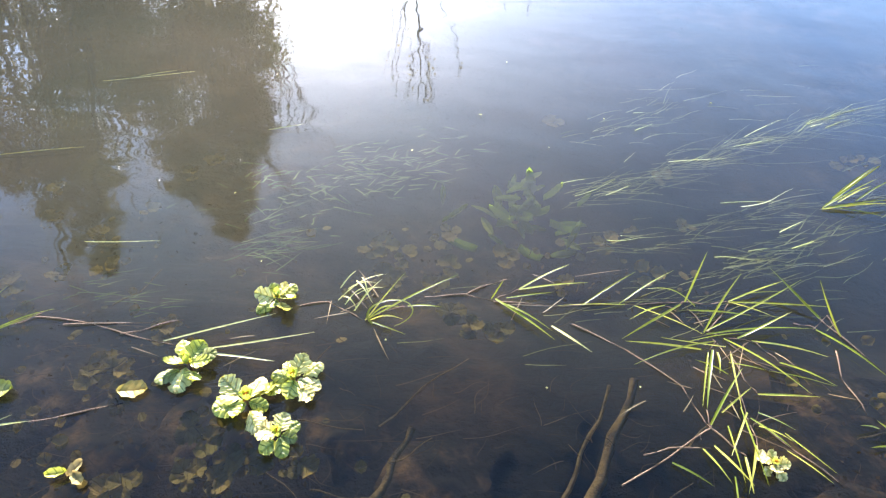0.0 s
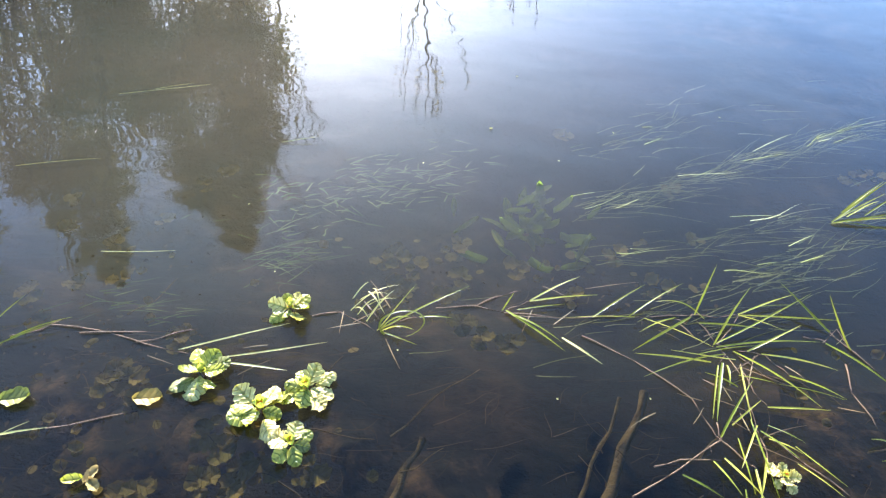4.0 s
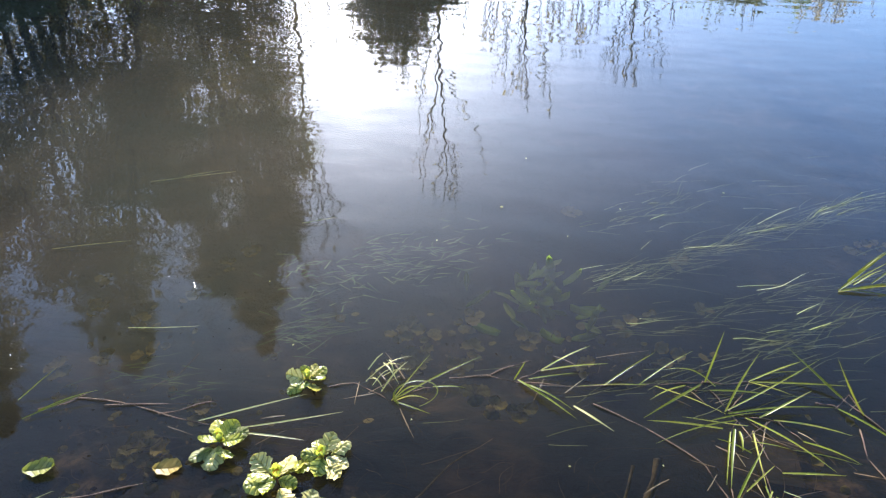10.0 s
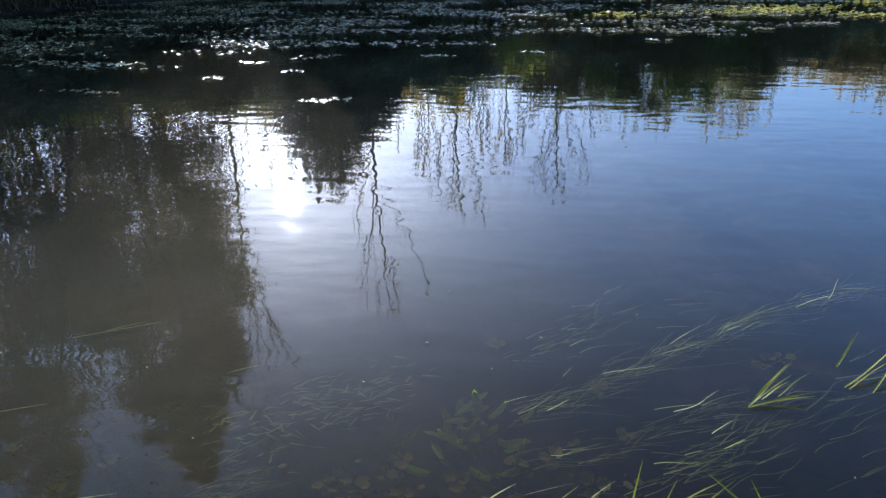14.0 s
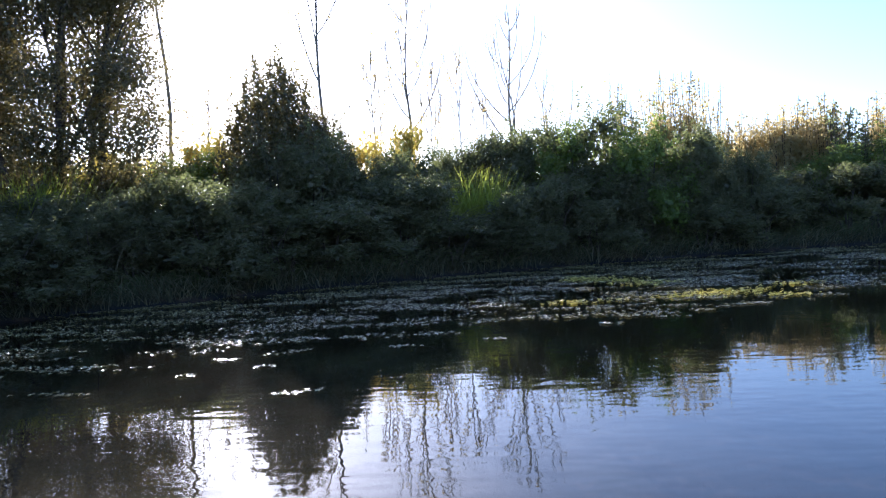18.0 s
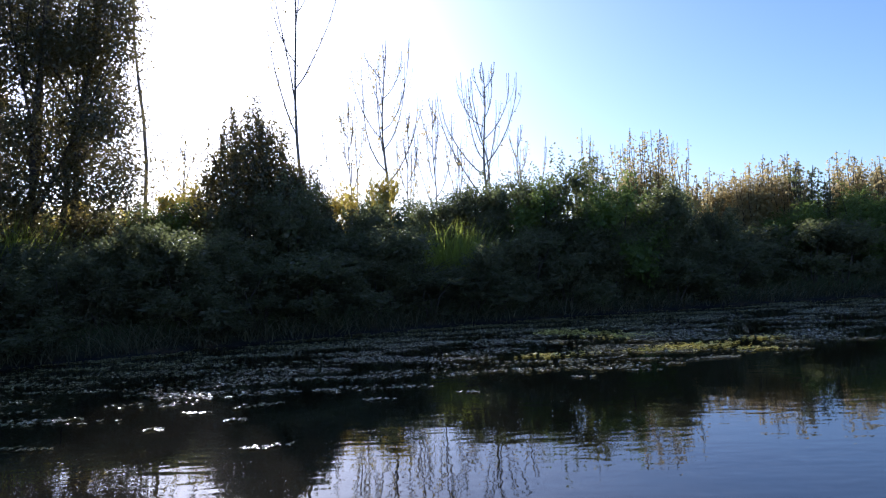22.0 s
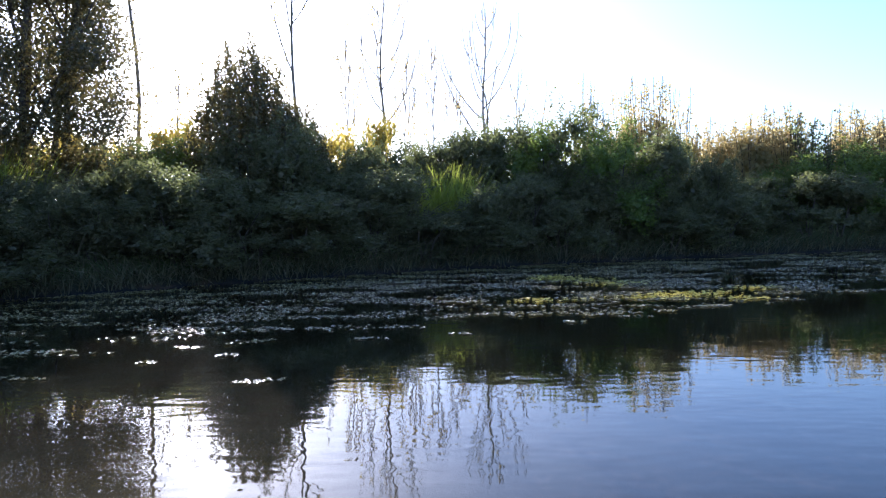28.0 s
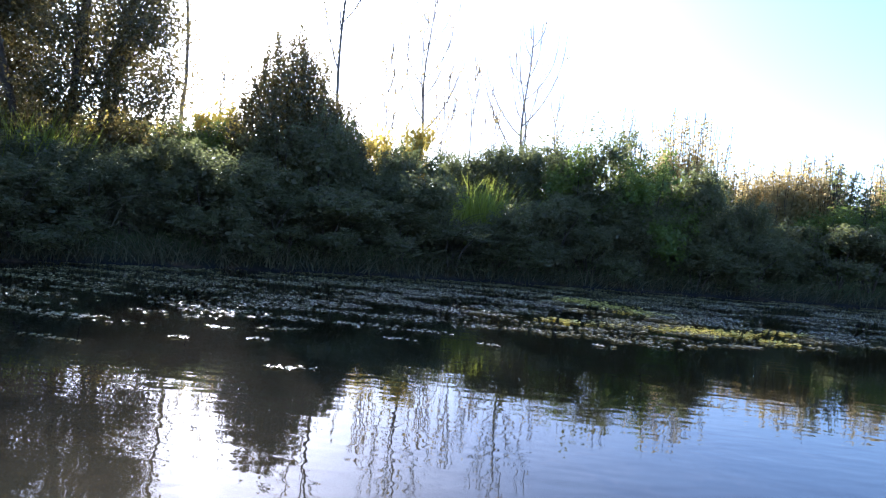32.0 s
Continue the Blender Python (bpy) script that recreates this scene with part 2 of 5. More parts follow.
M_GOLD = leaf_material("autumn_leaf", [(0, (0.34, 0.24, 0.09)), (0.5, (0.45, 0.34, 0.14)), (1, (0.40, 0.36, 0.18))], (0.68, 0.54, 0.22), 0.5)
M_YELLOW = leaf_material("yellow_leaf", [(0, (0.32, 0.27, 0.05)), (0.5, (0.44, 0.36, 0.08)), (1, (0.48, 0.38, 0.10))], (0.76, 0.60, 0.12), 0.55)
M_REED = leaf_material("reed_leaf", [(0, (0.14, 0.18, 0.03)), (0.6, (0.24, 0.30, 0.06)), (1, (0.36, 0.36, 0.11))], (0.60, 0.66, 0.08), 0.55)
M_SEDGE = leaf_material("bank_grass_leaf", [(0, (0.07, 0.07, 0.04)), (0.6, (0.13, 0.12, 0.07)), (1, (0.26, 0.23, 0.14))], (0.2, 0.18, 0.06), 0.3)
M_MAT = leaf_material("water_mat_leaf", [(0, (0.15, 0.13, 0.06)), (0.6, (0.28, 0.24, 0.11)), (1, (0.50, 0.43, 0.22))], (0.36, 0.36, 0.12), 0.12, 0.27, 0.75)
M_MAT_YELLOW = leaf_material("yellow_mat_leaf", [(0, (0.42, 0.36, 0.06)), (0.6, (0.64, 0.54, 0.10)), (1, (0.78, 0.66, 0.18))], (0.66, 0.56, 0.10), 0.25, 0.5, 0.3)
M_BARK = bark_material("bark_brown", (0.045, 0.035, 0.028), (0.12, 0.095, 0.07))
M_BARK_PALE = bark_material("bark_grey", (0.12, 0.10, 0.085), (0.26, 0.22, 0.18))
M_BLADE = blade_material("green_blade", [(0, (0.04, 0.06, 0.008)), (0.5, (0.17, 0.19, 0.012)), (1, (0.42, 0.36, 0.07))], (0.36, 0.36, 0.008), 0.36, 0.34)
M_BLADE_PALE = blade_material("pale_blade", [(0, (0.38, 0.33, 0.09)), (1, (0.58, 0.51, 0.20))], (0.36, 0.34, 0.10), 0.4)
M_BLADE_DRY = blade_material("withered_blade", [(0, (0.07, 0.04, 0.018)), (0.6, (0.16, 0.10, 0.04)), (1, (0.30, 0.22, 0.10))], (0.2, 0.13, 0.04), 0.5, 0.15)
M_STEM = bark_material("wet_stem", (0.07, 0.034, 0.016), (0.18, 0.10, 0.045), 30)
M_PAD = pad_material("primrose_leaf", (0.05, 0.08, 0.012), (0.30, 0.29, 0.035), (0.62, 0.53, 0.12), (0.34, 0.36, 0.02), 0.36, 0.28, 0.9)
# Pale colour of weathered leaves, also sun glare painted on the first rosette.
M_PAD_WORN_GLARE = pad_material("primrose_worn_glare_leaf", (0.14, 0.11, 0.03), (0.55, 0.43, 0.11), (0.84, 0.70, 0.30), (0.42, 0.36, 0.05), 0.4, 0.3, 0.8)
M_PAD_BROWN = pad_material("primrose_brown_leaf", (0.10, 0.06, 0.015), (0.24, 0.16, 0.035), (0.36, 0.26, 0.07), (0.4, 0.3, 0.05), 0.45, 0.2, 0.6)
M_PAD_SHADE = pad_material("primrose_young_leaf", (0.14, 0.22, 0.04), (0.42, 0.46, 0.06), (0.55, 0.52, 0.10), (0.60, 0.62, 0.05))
M_PAD_RED = pad_material("primrose_heart", (0.45, 0.14, 0.03), (0.66, 0.30, 0.04), (0.68, 0.42, 0.06), (0.6, 0.3, 0.03))
M_SUNK = pad_material("rotting_leaf", (0.12, 0.075, 0.028), (0.30, 0.21, 0.085), (0.50, 0.38, 0.17), (0.28, 0.2, 0.07), 0.9, 0.15, 0.2)
# Dark green of the cupped leaf; on rosettes it paints leaves in shade.
M_PAD_DARK = pad_material("primrose_dark_shaded_leaf", (0.05, 0.06, 0.012), (0.13, 0.14, 0.025), (0.26, 0.24, 0.07), (0.24, 0.26, 0.02), 0.45, 0.35, 0.75)
M_SUNK_GREEN = pad_material("pondweed_leaf", (0.10, 0.15, 0.02), (0.30, 0.34, 0.06), (0.42, 0.42, 0.10), (0.3, 0.4, 0.06), 0.7, 0.2, 0.2)
M_WEED = leaf_material("ribbon_weed", [(0, (0.16, 0.17, 0.04)), (0.6, (0.42, 0.42, 0.11)), (1, (0.82, 0.76, 0.34))], (0.45, 0.42, 0.08), 0.2, 0.3, 0.6)
M_ALGAE = leaf_material("brown_algae", [(0, (0.04, 0.025, 0.013)), (0.6, (0.10, 0.06, 0.03)), (1, (0.20, 0.125, 0.065))], (0.1, 0.07, 0.03), 0.15, 0.8, 0.2)
def silt_material():
    n = Nodes("brown_silt")
    f, g = n.noise(8.0, 6, 0.65), n.noise(45, 3, 0.6)
    col = n.ramp(f, [(0.46, (0.012, 0.009, 0.007)), (0.56, (0.07, 0.04, 0.022)), (0.68, (0.22, 0.125, 0.062))])
    return n.done(n.add("BsdfPrincipled", {"Roughness": 0.95}, Base_Color=col, Normal=n.bump(g, 0.7, 0.01)).outputs[0])


M_SILT = silt_material()
M_WOOD = bark_material("sunken_wood", (0.10, 0.06, 0.03), (0.34, 0.22, 0.11), 40)


# ---- mesh helpers ----
def fast_mesh(name, verts, tris, smooth=False):
    me = bpy.data.meshes.new(name)
    verts, tris = np.asarray(verts, np.float32), np.asarray(tris, np.int32)
    me.vertices.add(len(verts))
    me.vertices.foreach_set("co", verts.ravel())
    k = tris.shape[1]
    me.loops.add(tris.size)
    me.loops.foreach_set("vertex_index", tris.ravel())
    me.polygons.add(len(tris))
    me.polygons.foreach_set("loop_start", np.arange(0, tris.size, k, dtype=np.int32))
    me.polygons.foreach_set("loop_total", np.full(len(tris), k, np.int32))
    if smooth:
        me.polygons.foreach_set("use_smooth", np.ones(len(tris), bool))
    me.update(calc_edges=True)
    return me


def piece(name, me, material, parent=None, label=""):
    """Links a mesh as one object, under a thing or a part where one is given."""
    if not me.materials:
        me.materials.append(material)
    ob = new(name, me)
    if parent is not None:
        ob.parent = parent
    return tagged(ob, label)


def empty(name, m, label, category, group="", kind=""):
    ob = new(name)
    ob.matrix_basis = m
    return tagged(ob, label, category, group, kind)


def tube(verts, faces, pts, radii, sides=6):
    """Adds a tapered tube of quads along the points."""
    pts = [Vector(p) for p in pts]
    base = len(verts)
    for i, p in enumerate(pts):
        d = (pts[min(i + 1, len(pts) - 1)] - pts[max(i - 1, 0)]).normalized()
        u = d.orthogonal().normalized()
        if i and u.dot(last) < 0:
            u = -u
        last = u
        v = d.cross(u)
        for k in range(sides):
            a = 2 * math.pi * k / sides
            verts.append(p + (u * math.cos(a) + v * math.sin(a)) * radii[i])
    for i in range(len(pts) - 1):
        for k in range(sides):
            a, b = base + i * sides + k, base + i * sides + (k + 1) % sides
            faces.append((a, b, b + sides, a + sides))


def leaves(rng, centres, size, droop=0.2, flat=0.0, slim=0.55):
    """Folded leaves, two triangles each, at the given places. Returns vertices and triangles."""
    n = len(centres)
    a = rng.normal(size=(n, 3))
    a[:, 2] = a[:, 2] * (1 - flat) - droop
    a /= np.linalg.norm(a, axis=1)[:, None]
    r = rng.normal(size=(n, 3))
    r[:, 2] += 2.5 * flat
    b = np.cross(a, r)
    b /= np.linalg.norm(b, axis=1)[:, None] + 1e-9
    c = np.cross(a, b)
    c[c[:, 2] < 0] *= -1
    s = (size * rng.uniform(0.6, 1.35, n))[:, None]
    base = np.asarray(centres)
    v = np.empty((n, 4, 3))
    v[:, 0] = base
    v[:, 1] = base + a * s * 0.45 + b * s * slim * 0.5 + c * s * 0.12
    v[:, 2] = base + a * s
    v[:, 3] = base + a * s * 0.45 - b * s * slim * 0.5 + c * s * 0.12
    i = np.arange(n)[:, None] * 4
    t = np.concatenate([i + [0, 1, 2], i + [0, 2, 3]], 1).reshape(-1, 3)
    return v.reshape(-1, 3), t


def ribbons(rng, roots, dirs, length, width, bend=0.5, seg=4):
    """Narrow bent blades as strips of quads, one each for root and direction."""
    n = len(roots)
    dirs = dirs / np.linalg.norm(dirs, axis=1)[:, None]
    side = np.cross(dirs, [0, 0, 1.0]) + rng.normal(scale=0.2, size=(n, 3))
    side /= np.linalg.norm(side, axis=1)[:, None] + 1e-9
    hor = dirs * [1, 1, 0] + rng.normal(scale=0.25, size=(n, 3)) * [1, 1, 0]
    ln = (length * rng.uniform(0.55, 1.3, n))[:, None]
    v = np.empty((n, (seg + 1) * 2, 3))
    for k in range(seg + 1):
        u = k / seg
        p = roots + dirs * ln * u + (hor * 0.6 - [0, 0, 0.45]) * ln * bend * u * u
        w = width * (1 - u ** 2.2) * 0.5 + width * 0.04
        v[:, 2 * k], v[:, 2 * k + 1] = p - side * w, p + side * w
    q = np.array([(2 * k, 2 * k + 1, 2 * k + 3, 2 * k + 2) for k in range(seg)])
    f = (np.arange(n)[:, None, None] * (seg + 1) * 2 + q).reshape(-1, 4)
    return v.reshape(-1, 3), f


# ---- ground, one sheet from the near bank over the bed to the land beyond ----
EYE_X, EYE_Y, EYE_Z = 0.11, -0.33, 1.496
BANK = [(-80, -70), (-24, -14), (-16.5, 0), (-12.5, 7), (-8.3, 12.4), (-5.0, 14.9), (0.1, 17.8), (7.1, 20.2), (14.4, 21.9), (32, 25), (120, 40)]


def bank_distance(x, y):
    """Signed distance to the far waterline, positive on the land."""
    best, sign = np.full(np.shape(x), 1e9), np.ones(np.shape(x))
    for (ax, ay), (bx, by) in zip(BANK[:-1], BANK[1:]):
        dx, dy = bx - ax, by - ay
        u = np.clip(((x - ax) * dx + (y - ay) * dy) / (dx * dx + dy * dy), 0, 1)
        d = np.hypot(x - ax - u * dx, y - ay - u * dy)
        s = np.sign(-(x - ax) * dy + (y - ay) * dx)
        near = d < best
        best, sign = np.where(near, d, best), np.where(near, s, sign)
    return best * sign


def smooth(a, b, x):
    u = np.clip((x - a) / (b - a), 0, 1)
    return u * u * (3 - 2 * u)


def ground_height(x, y):
    d = bank_distance(x, y)
    far = -0.9 * smooth(0.1, -3.0, d) + 0.75 * smooth(-0.15, 1.3, d) + 0.5 * smooth(1.3, 6, d)
    edge = 0.28 + 0.08 * np.sin(x * 1.7) - 0.02 * x
    near = -0.36 - 0.75 * smooth(edge + 0.6, edge + 2.4, y)
    bed = np.where(d < 0, np.maximum(near, -0.9) * smooth(0.2, -1.2, d), 0)
    low = np.where(d < 0, np.maximum(far, bed), far)
    bank = 0.27 * smooth(edge + 0.12, edge - 0.35, y)
    return np.where(y < edge + 0.12, np.maximum(bank - 0.22 * (1 - smooth(edge + 0.12, edge - 0.05, y)), low), low)


def axis(lo, hi, fine, grow):
    out, p, s = [0.0], 0.0, fine
    while p < hi:
        s *= grow
        p += s
        out.append(p)
    p, s = 0.0, fine
    while p > lo:
        s *= grow
        p -= s
        out.insert(0, p)
    return np.array(out)


gx, gy = axis(-900, 900, 0.06, 1.03), axis(-700, 900, 0.05, 1.025)
GX, GY = np.meshgrid(gx, gy)
GZ = ground_height(GX, GY)
rng = np.random.default_rng(3)
GZ = GZ + rng.normal(scale=0.012, size=GZ.shape) * (np.hypot(GX, GY) < 60)
nx, ny = len(gx), len(gy)
idx = (np.arange(ny - 1)[:, None] * nx + np.arange(nx - 1)).ravel()
ground = piece("ground", fast_mesh("ground", np.stack([GX, GY, GZ], -1).reshape(-1, 3), np.stack([idx, idx + 1, idx + nx + 1, idx + nx], 1), True), M_EARTH)
tagged(ground, "brown silty river bed and grassy banks", "ground", kind="structure")

bm = bmesh.new()
bmesh.ops.create_grid(bm, x_segments=40, y_segments=40, size=150)
me = bpy.data.meshes.new("water")
bm.to_mesh(me)
bm.free()
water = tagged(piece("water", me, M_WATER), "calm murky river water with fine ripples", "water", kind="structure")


def spot(az, dist):
    """A place on the plan by bearing and distance from the near bank."""
    return EYE_X + dist * math.sin(radians(az)), EYE_Y + dist * math.cos(radians(az))


def top_at(el, dist):
    return EYE_Z + dist * math.tan(radians(el))


def land(x, y):
    return float(ground_height(np.array([x]), np.array([y]))[0])


# ---- bushes of the far bank: each is built 1.5 m in radius and 3 m high ----
BUSH_R, BUSH_H = 1.5, 3.0


def make_bush(seed, count, leaf, material, lumps=22, label="", category="bush", group="", tall=False, name="bush"):
    rng = np.random.default_rng(seed)
    thing = empty(name, Matrix.Identity(4), label, category, group)
    ends = []
    for i in range(5):
        a, lean = 1.25 * i + rng.uniform(0, 0.6), rng.uniform(0.1, 1.1)
        tip = Vector((math.cos(a) * lean, math.sin(a) * lean, rng.uniform(1.6, 2.75)))
        mid = tip * 0.5 + Vector((rng.normal() * 0.08, rng.normal() * 0.08, 0.2))
        verts, faces = [], []
        tube(verts, faces, [(math.cos(a) * 0.12, math.sin(a) * 0.12, -0.2), mid, tip], [0.03, 0.02, 0.007], 5)
        piece("stem", fast_mesh("stem", [tuple(v) for v in verts], faces, True), M_BARK, thing, "thin brown woody stem")
        ends.append(tip)
    pts, core = [], []
    if tall:
        for k in range(150):
            e, s = rng.uniform(0, 6.28), math.sqrt(rng.random())
            foot = np.array([math.cos(e) * s * 1.05, math.sin(e) * s * 1.05, rng.uniform(0.1, 1.5)])
            top = (0.95 - 0.34 * s ** 2.0 + rng.normal() * 0.05) * BUSH_H
            tip = np.array([foot[0] * 0.80 + rng.normal() * 0.08, foot[1] * 0.80 + rng.normal() * 0.08, max(top, foot[2] + 0.5)])
            m = count // 150
            u = rng.random(m)[:, None] ** 1.2
            pts.append(foot + (tip - foot) * u + rng.normal(size=(m, 3)) * (0.15 * (1.1 - u)) * [1, 1, 0.4])
        lumps = 0
    for i in range(lumps):
        a = rng.uniform(0, 6.28)
        h = rng.uniform(0.08, 0.82)
        reach = math.sqrt(max(0.05, 1 - h * h))
        d = math.sqrt(rng.uniform(0.02, 0.9)) * reach * BUSH_R
        c = np.array([math.cos(a) * d, math.sin(a) * d, h * BUSH_H])
        s = rng.uniform(0.32, 0.6)
        core.append(c + rng.normal(size=(110, 3)) * s * 0.30)
        # sprays of leaves on the outside of each bough
        sprays = 20
        u = rng.normal(size=(sprays, 3))
        u[:, 2] += 0.35
        u /= np.linalg.norm(u, axis=1)[:, None]
        k = int(count / lumps / sprays)
        at = c + u * s * rng.uniform(0.78, 1.12, (sprays, 1))
        long = u * rng.uniform(0.10, 0.24, (sprays, 1)) + np.array([0, 0, 0.05])
        w = rng.random((sprays, k, 1)) - 0.5
        pts.append((at[:, None] + long[:, None] * w * 1.6 + rng.normal(size=(sprays, k, 3)) * 0.062).reshape(-1, 3))
    for j in rng.integers(0, len(ends), 14):
        e = np.array(ends[j]) + rng.normal(scale=0.25, size=3) * [1, 1, 0.4]
        pts.append(e + np.linspace(0, 1, 26)[:, None] * np.array([rng.normal() * 0.15, rng.normal() * 0.15, rng.uniform(0.2, 0.5)]) + rng.normal(scale=0.035, size=(26, 3)))
    p = np.concatenate(pts)
    p = p[p[:, 2] > -0.1]
    v, t = leaves(rng, p, leaf, 0.25, 0.3)
    if core:
        cv, ct = leaves(rng, np.concatenate(core), 0.15, 0.2, 0.2, 0.7)
        v, t = np.concatenate([v, cv]), np.concatenate([t, ct + len(v)])
    piece("crown", fast_mesh("crown", v, t), material, thing)
    return thing


def place(thing, x, y, radius, height, turn):
    return copy_thing(thing, pose(x, y, land(x, y) - 0.05, 0, 0, turn) @ Matrix.Diagonal((radius / BUSH_R, radius / BUSH_R, height / BUSH_H, 1)))


def retire(thing):
    for o in [thing, *thing.children_recursive]:
        bpy.data.objects.remove(o)


BEARINGS = np.arange(-60, 61, 1.0)
SHORE = []
for az in BEARINGS:
    dd = np.arange(6, 60, 0.05)
    inland = bank_distance(EYE_X + dd * math.sin(radians(az)), EYE_Y + dd * math.cos(radians(az))) > 0
    SHORE.append(dd[np.argmax(inland)])


def shore(az):
    """Distance from the near bank to the far waterline at a bearing."""
    return np.interp(az, BEARINGS, SHORE)


rnd = random.Random(11)
HEDGE = "hedge of the far bank"
dark = [make_bush(40 + i, 15000, 0.082, M_HEDGE, 24, "dark green dense bramble bush on the far river bank", group=HEDGE) for i in range(4)]
light = [make_bush(60 + i, 15000, 0.078, M_HEDGE_LIGHT, 24, "fresh green willow bush on the far river bank", group=HEDGE) for i in range(2)]
low = [make_bush(80 + i, 9000, 0.085, M_HEDGE, 14, "low dark bramble overhanging the river edge", group="brambles at the water's edge") for i in range(3)]
# bearing, distance, bearing height of the top, radius, kind
for az, dist, el, rad, kind in [
        (-44, 19.5, 4.2, 2.0, 3), (-40, 18.5, 3.9, 1.9, 0), (-37, 18, 3.6, 1.7, 1), (-34, 17.6, 3.5, 1.6, 2), (-31, 17.8, 3.7, 1.6, 3), (-28.2, 17.8, 3.8, 1.6, 0), (-25, 17.4, 3.8, 1.5, 0), (-21.6, 17.2, 3.6, 1.6, 3), (-18.4, 17.8, 3.8, 1.5, 1),
        (-40, 22, 6.2, 1.7, 2), (-36, 21.6, 6.0, 1.6, 0), (-33, 21.4, 6.2, 1.5, 3), (-28.4, 21.4, 5.7, 1.5, 1), (-25.4, 21.2, 6.0, 1.4, 2), (-22.6, 21.4, 5.8, 1.4, 4), (-20.2, 21.6, 6.2, 1.4, 0), (-15.6, 19.2, 7.0, 1.5, 0), (-13.0, 19.4, 7.4, 1.6, 2), (-10.4, 20, 5.2, 1.6, 3), (-7.4, 20.2, 4.8, 1.6, 0), (-5.2, 20.6, 6.5, 1.3, 1),
        (-3.0, 22.4, 5.8, 0.95, 2), (-1.1, 23.8, 5.6, 1.1, 2), (0.8, 23.6, 6.4, 1.2, 0), (2.3, 22.6, 7.5, 1.55, 3), (4.3, 22.4, 5.4, 1.3, 0), (6.1, 22.8, 7.8, 1.5, 1), (8.4, 22.4, 6.6, 1.5, 4), (8.6, 21.9, 4.2, 1.6, 0), (10.2, 23.0, 8.3, 1.6, 2), (13.9, 21.7, 6.6, 1.5, 4),
        (16.4, 22.8, 6.3, 1.5, 1), (17.9, 23.2, 5.2, 1.1, 3), (11.0, 21.6, 4.3, 1.5, 1), (14.6, 22.0, 3.8, 1.5, 0), (18.3, 23.4, 2.4, 1.3, 2), (21.3, 24.0, 4.2, 0.9, 0), (24.0, 26, 2.4, 1.5, 3), (26.4, 27.0, 3.3, 1.4, 5), (28.4, 27.4, 3.9, 1.6, 4), (30.8, 28, 4.1, 1.7, 5), (33.2, 29, 4.3, 2.0, 4), (36, 30, 4.2, 2.2, 0), (39, 31, 4.2, 2.3, 1)]:
    x, y = spot(az, dist)
    src = (dark + light)[kind]
    place(src, x, y, rad, (top_at(el, dist) - land(x, y)) * 1.02, rnd.uniform(0, 360))
for i in range(30):
    az = -43 + i * 2.8 + rnd.uniform(-0.8, 0.8)
    d = float(shore(az)) + rnd.uniform(0.5, 1.3)
    x, y = spot(az, d)
    h = rnd.uniform(1.2, 2.3) if not -3 < az < 4 else 1.1
    place(low[i % 3], x, y, rnd.uniform(1.1, 1.7), h, rnd.uniform(0, 360))
for az, h in [(12.4, 1.9), (6.6, 1.8), (13.6, 2.0)]:
    x, y = spot(az, float(shore(az)) + 0.9)
    place(low[0], x, y, 1.6, h, 50 * h)
# a tall pointed shrub beside the sun
shrub = make_bush(101, 27000, 0.064, M_TREE, 130, "tall pointed shrub with small dark leaves", group="", tall=True, name="tall_shrub")
x, y = spot(-15.5, 20.5)
place(shrub, x, y, 2.1, top_at(14.3, 20.5) - land(x, y), 40)
x, y = spot(-11.9, 20.8)
place(shrub, x, y, 1.65, top_at(9.6, 20.8) - land(x, y), 190)
# yellow thicket behind the hedge
thick = [make_bush(120 + i, 5200, 0.06, M_YELLOW, 22, "thin yellow-leaved thicket behind the hedge", group="yellow thicket") for i in range(2)]
for i, (az, dist, el, rad) in enumerate([(-20.8, 22.5, 8.2, 1.1), (-23.4, 22.5, 7.6, 1.2), (-9.6, 22.2, 7.6, 1.1), (-6.4, 22.6, 8.6, 1.0), (-4.9, 22.8, 8.7, 0.7), (-27.5, 22, 7.0, 1.4), (-30, 24, 6.5, 1.6), (-33, 23, 6.2, 1.6), (18.6, 25.5, 5.6, 1.0)]):
    x, y = spot(az, dist)
    place(thick[i % 2], x, y, rad * 1.15, top_at(el, dist) - land(x, y), rnd.uniform(0, 360))
gold = [make_bush(140 + i, 7000, 0.08, M_GOLD, 26, "rounded golden autumn bush behind the hedge", group="golden bushes") for i in range(2)]
for i, (az, dist, el, rad) in enumerate([(19.3, 25.4, 4.6, 0.8), (20.2, 28.6, 5.6, 1.0), (22.4, 29.0, 5.8, 1.2), (24.6, 29.2, 6.2, 1.3), (26.2, 29.5, 5.8, 1.1), (30.0, 30, 5.6, 1.0), (31.8, 30, 5.6, 1.2), (33.6, 30.5, 6.6, 1.6), (36, 31, 7.0, 1.8), (14.6, 27.5, 7.4, 0.9), (16.4, 27.5, 7.6, 1.0), (18.2, 27.5, 6.8, 0.8)]):
    x, y = spot(az, dist)
    place(gold[i % 2], x, y, rad, top_at(el, dist) - land(x, y), rnd.uniform(0, 360))
for o in dark + light + low + [shrub] + thick + gold:
    retire(o)


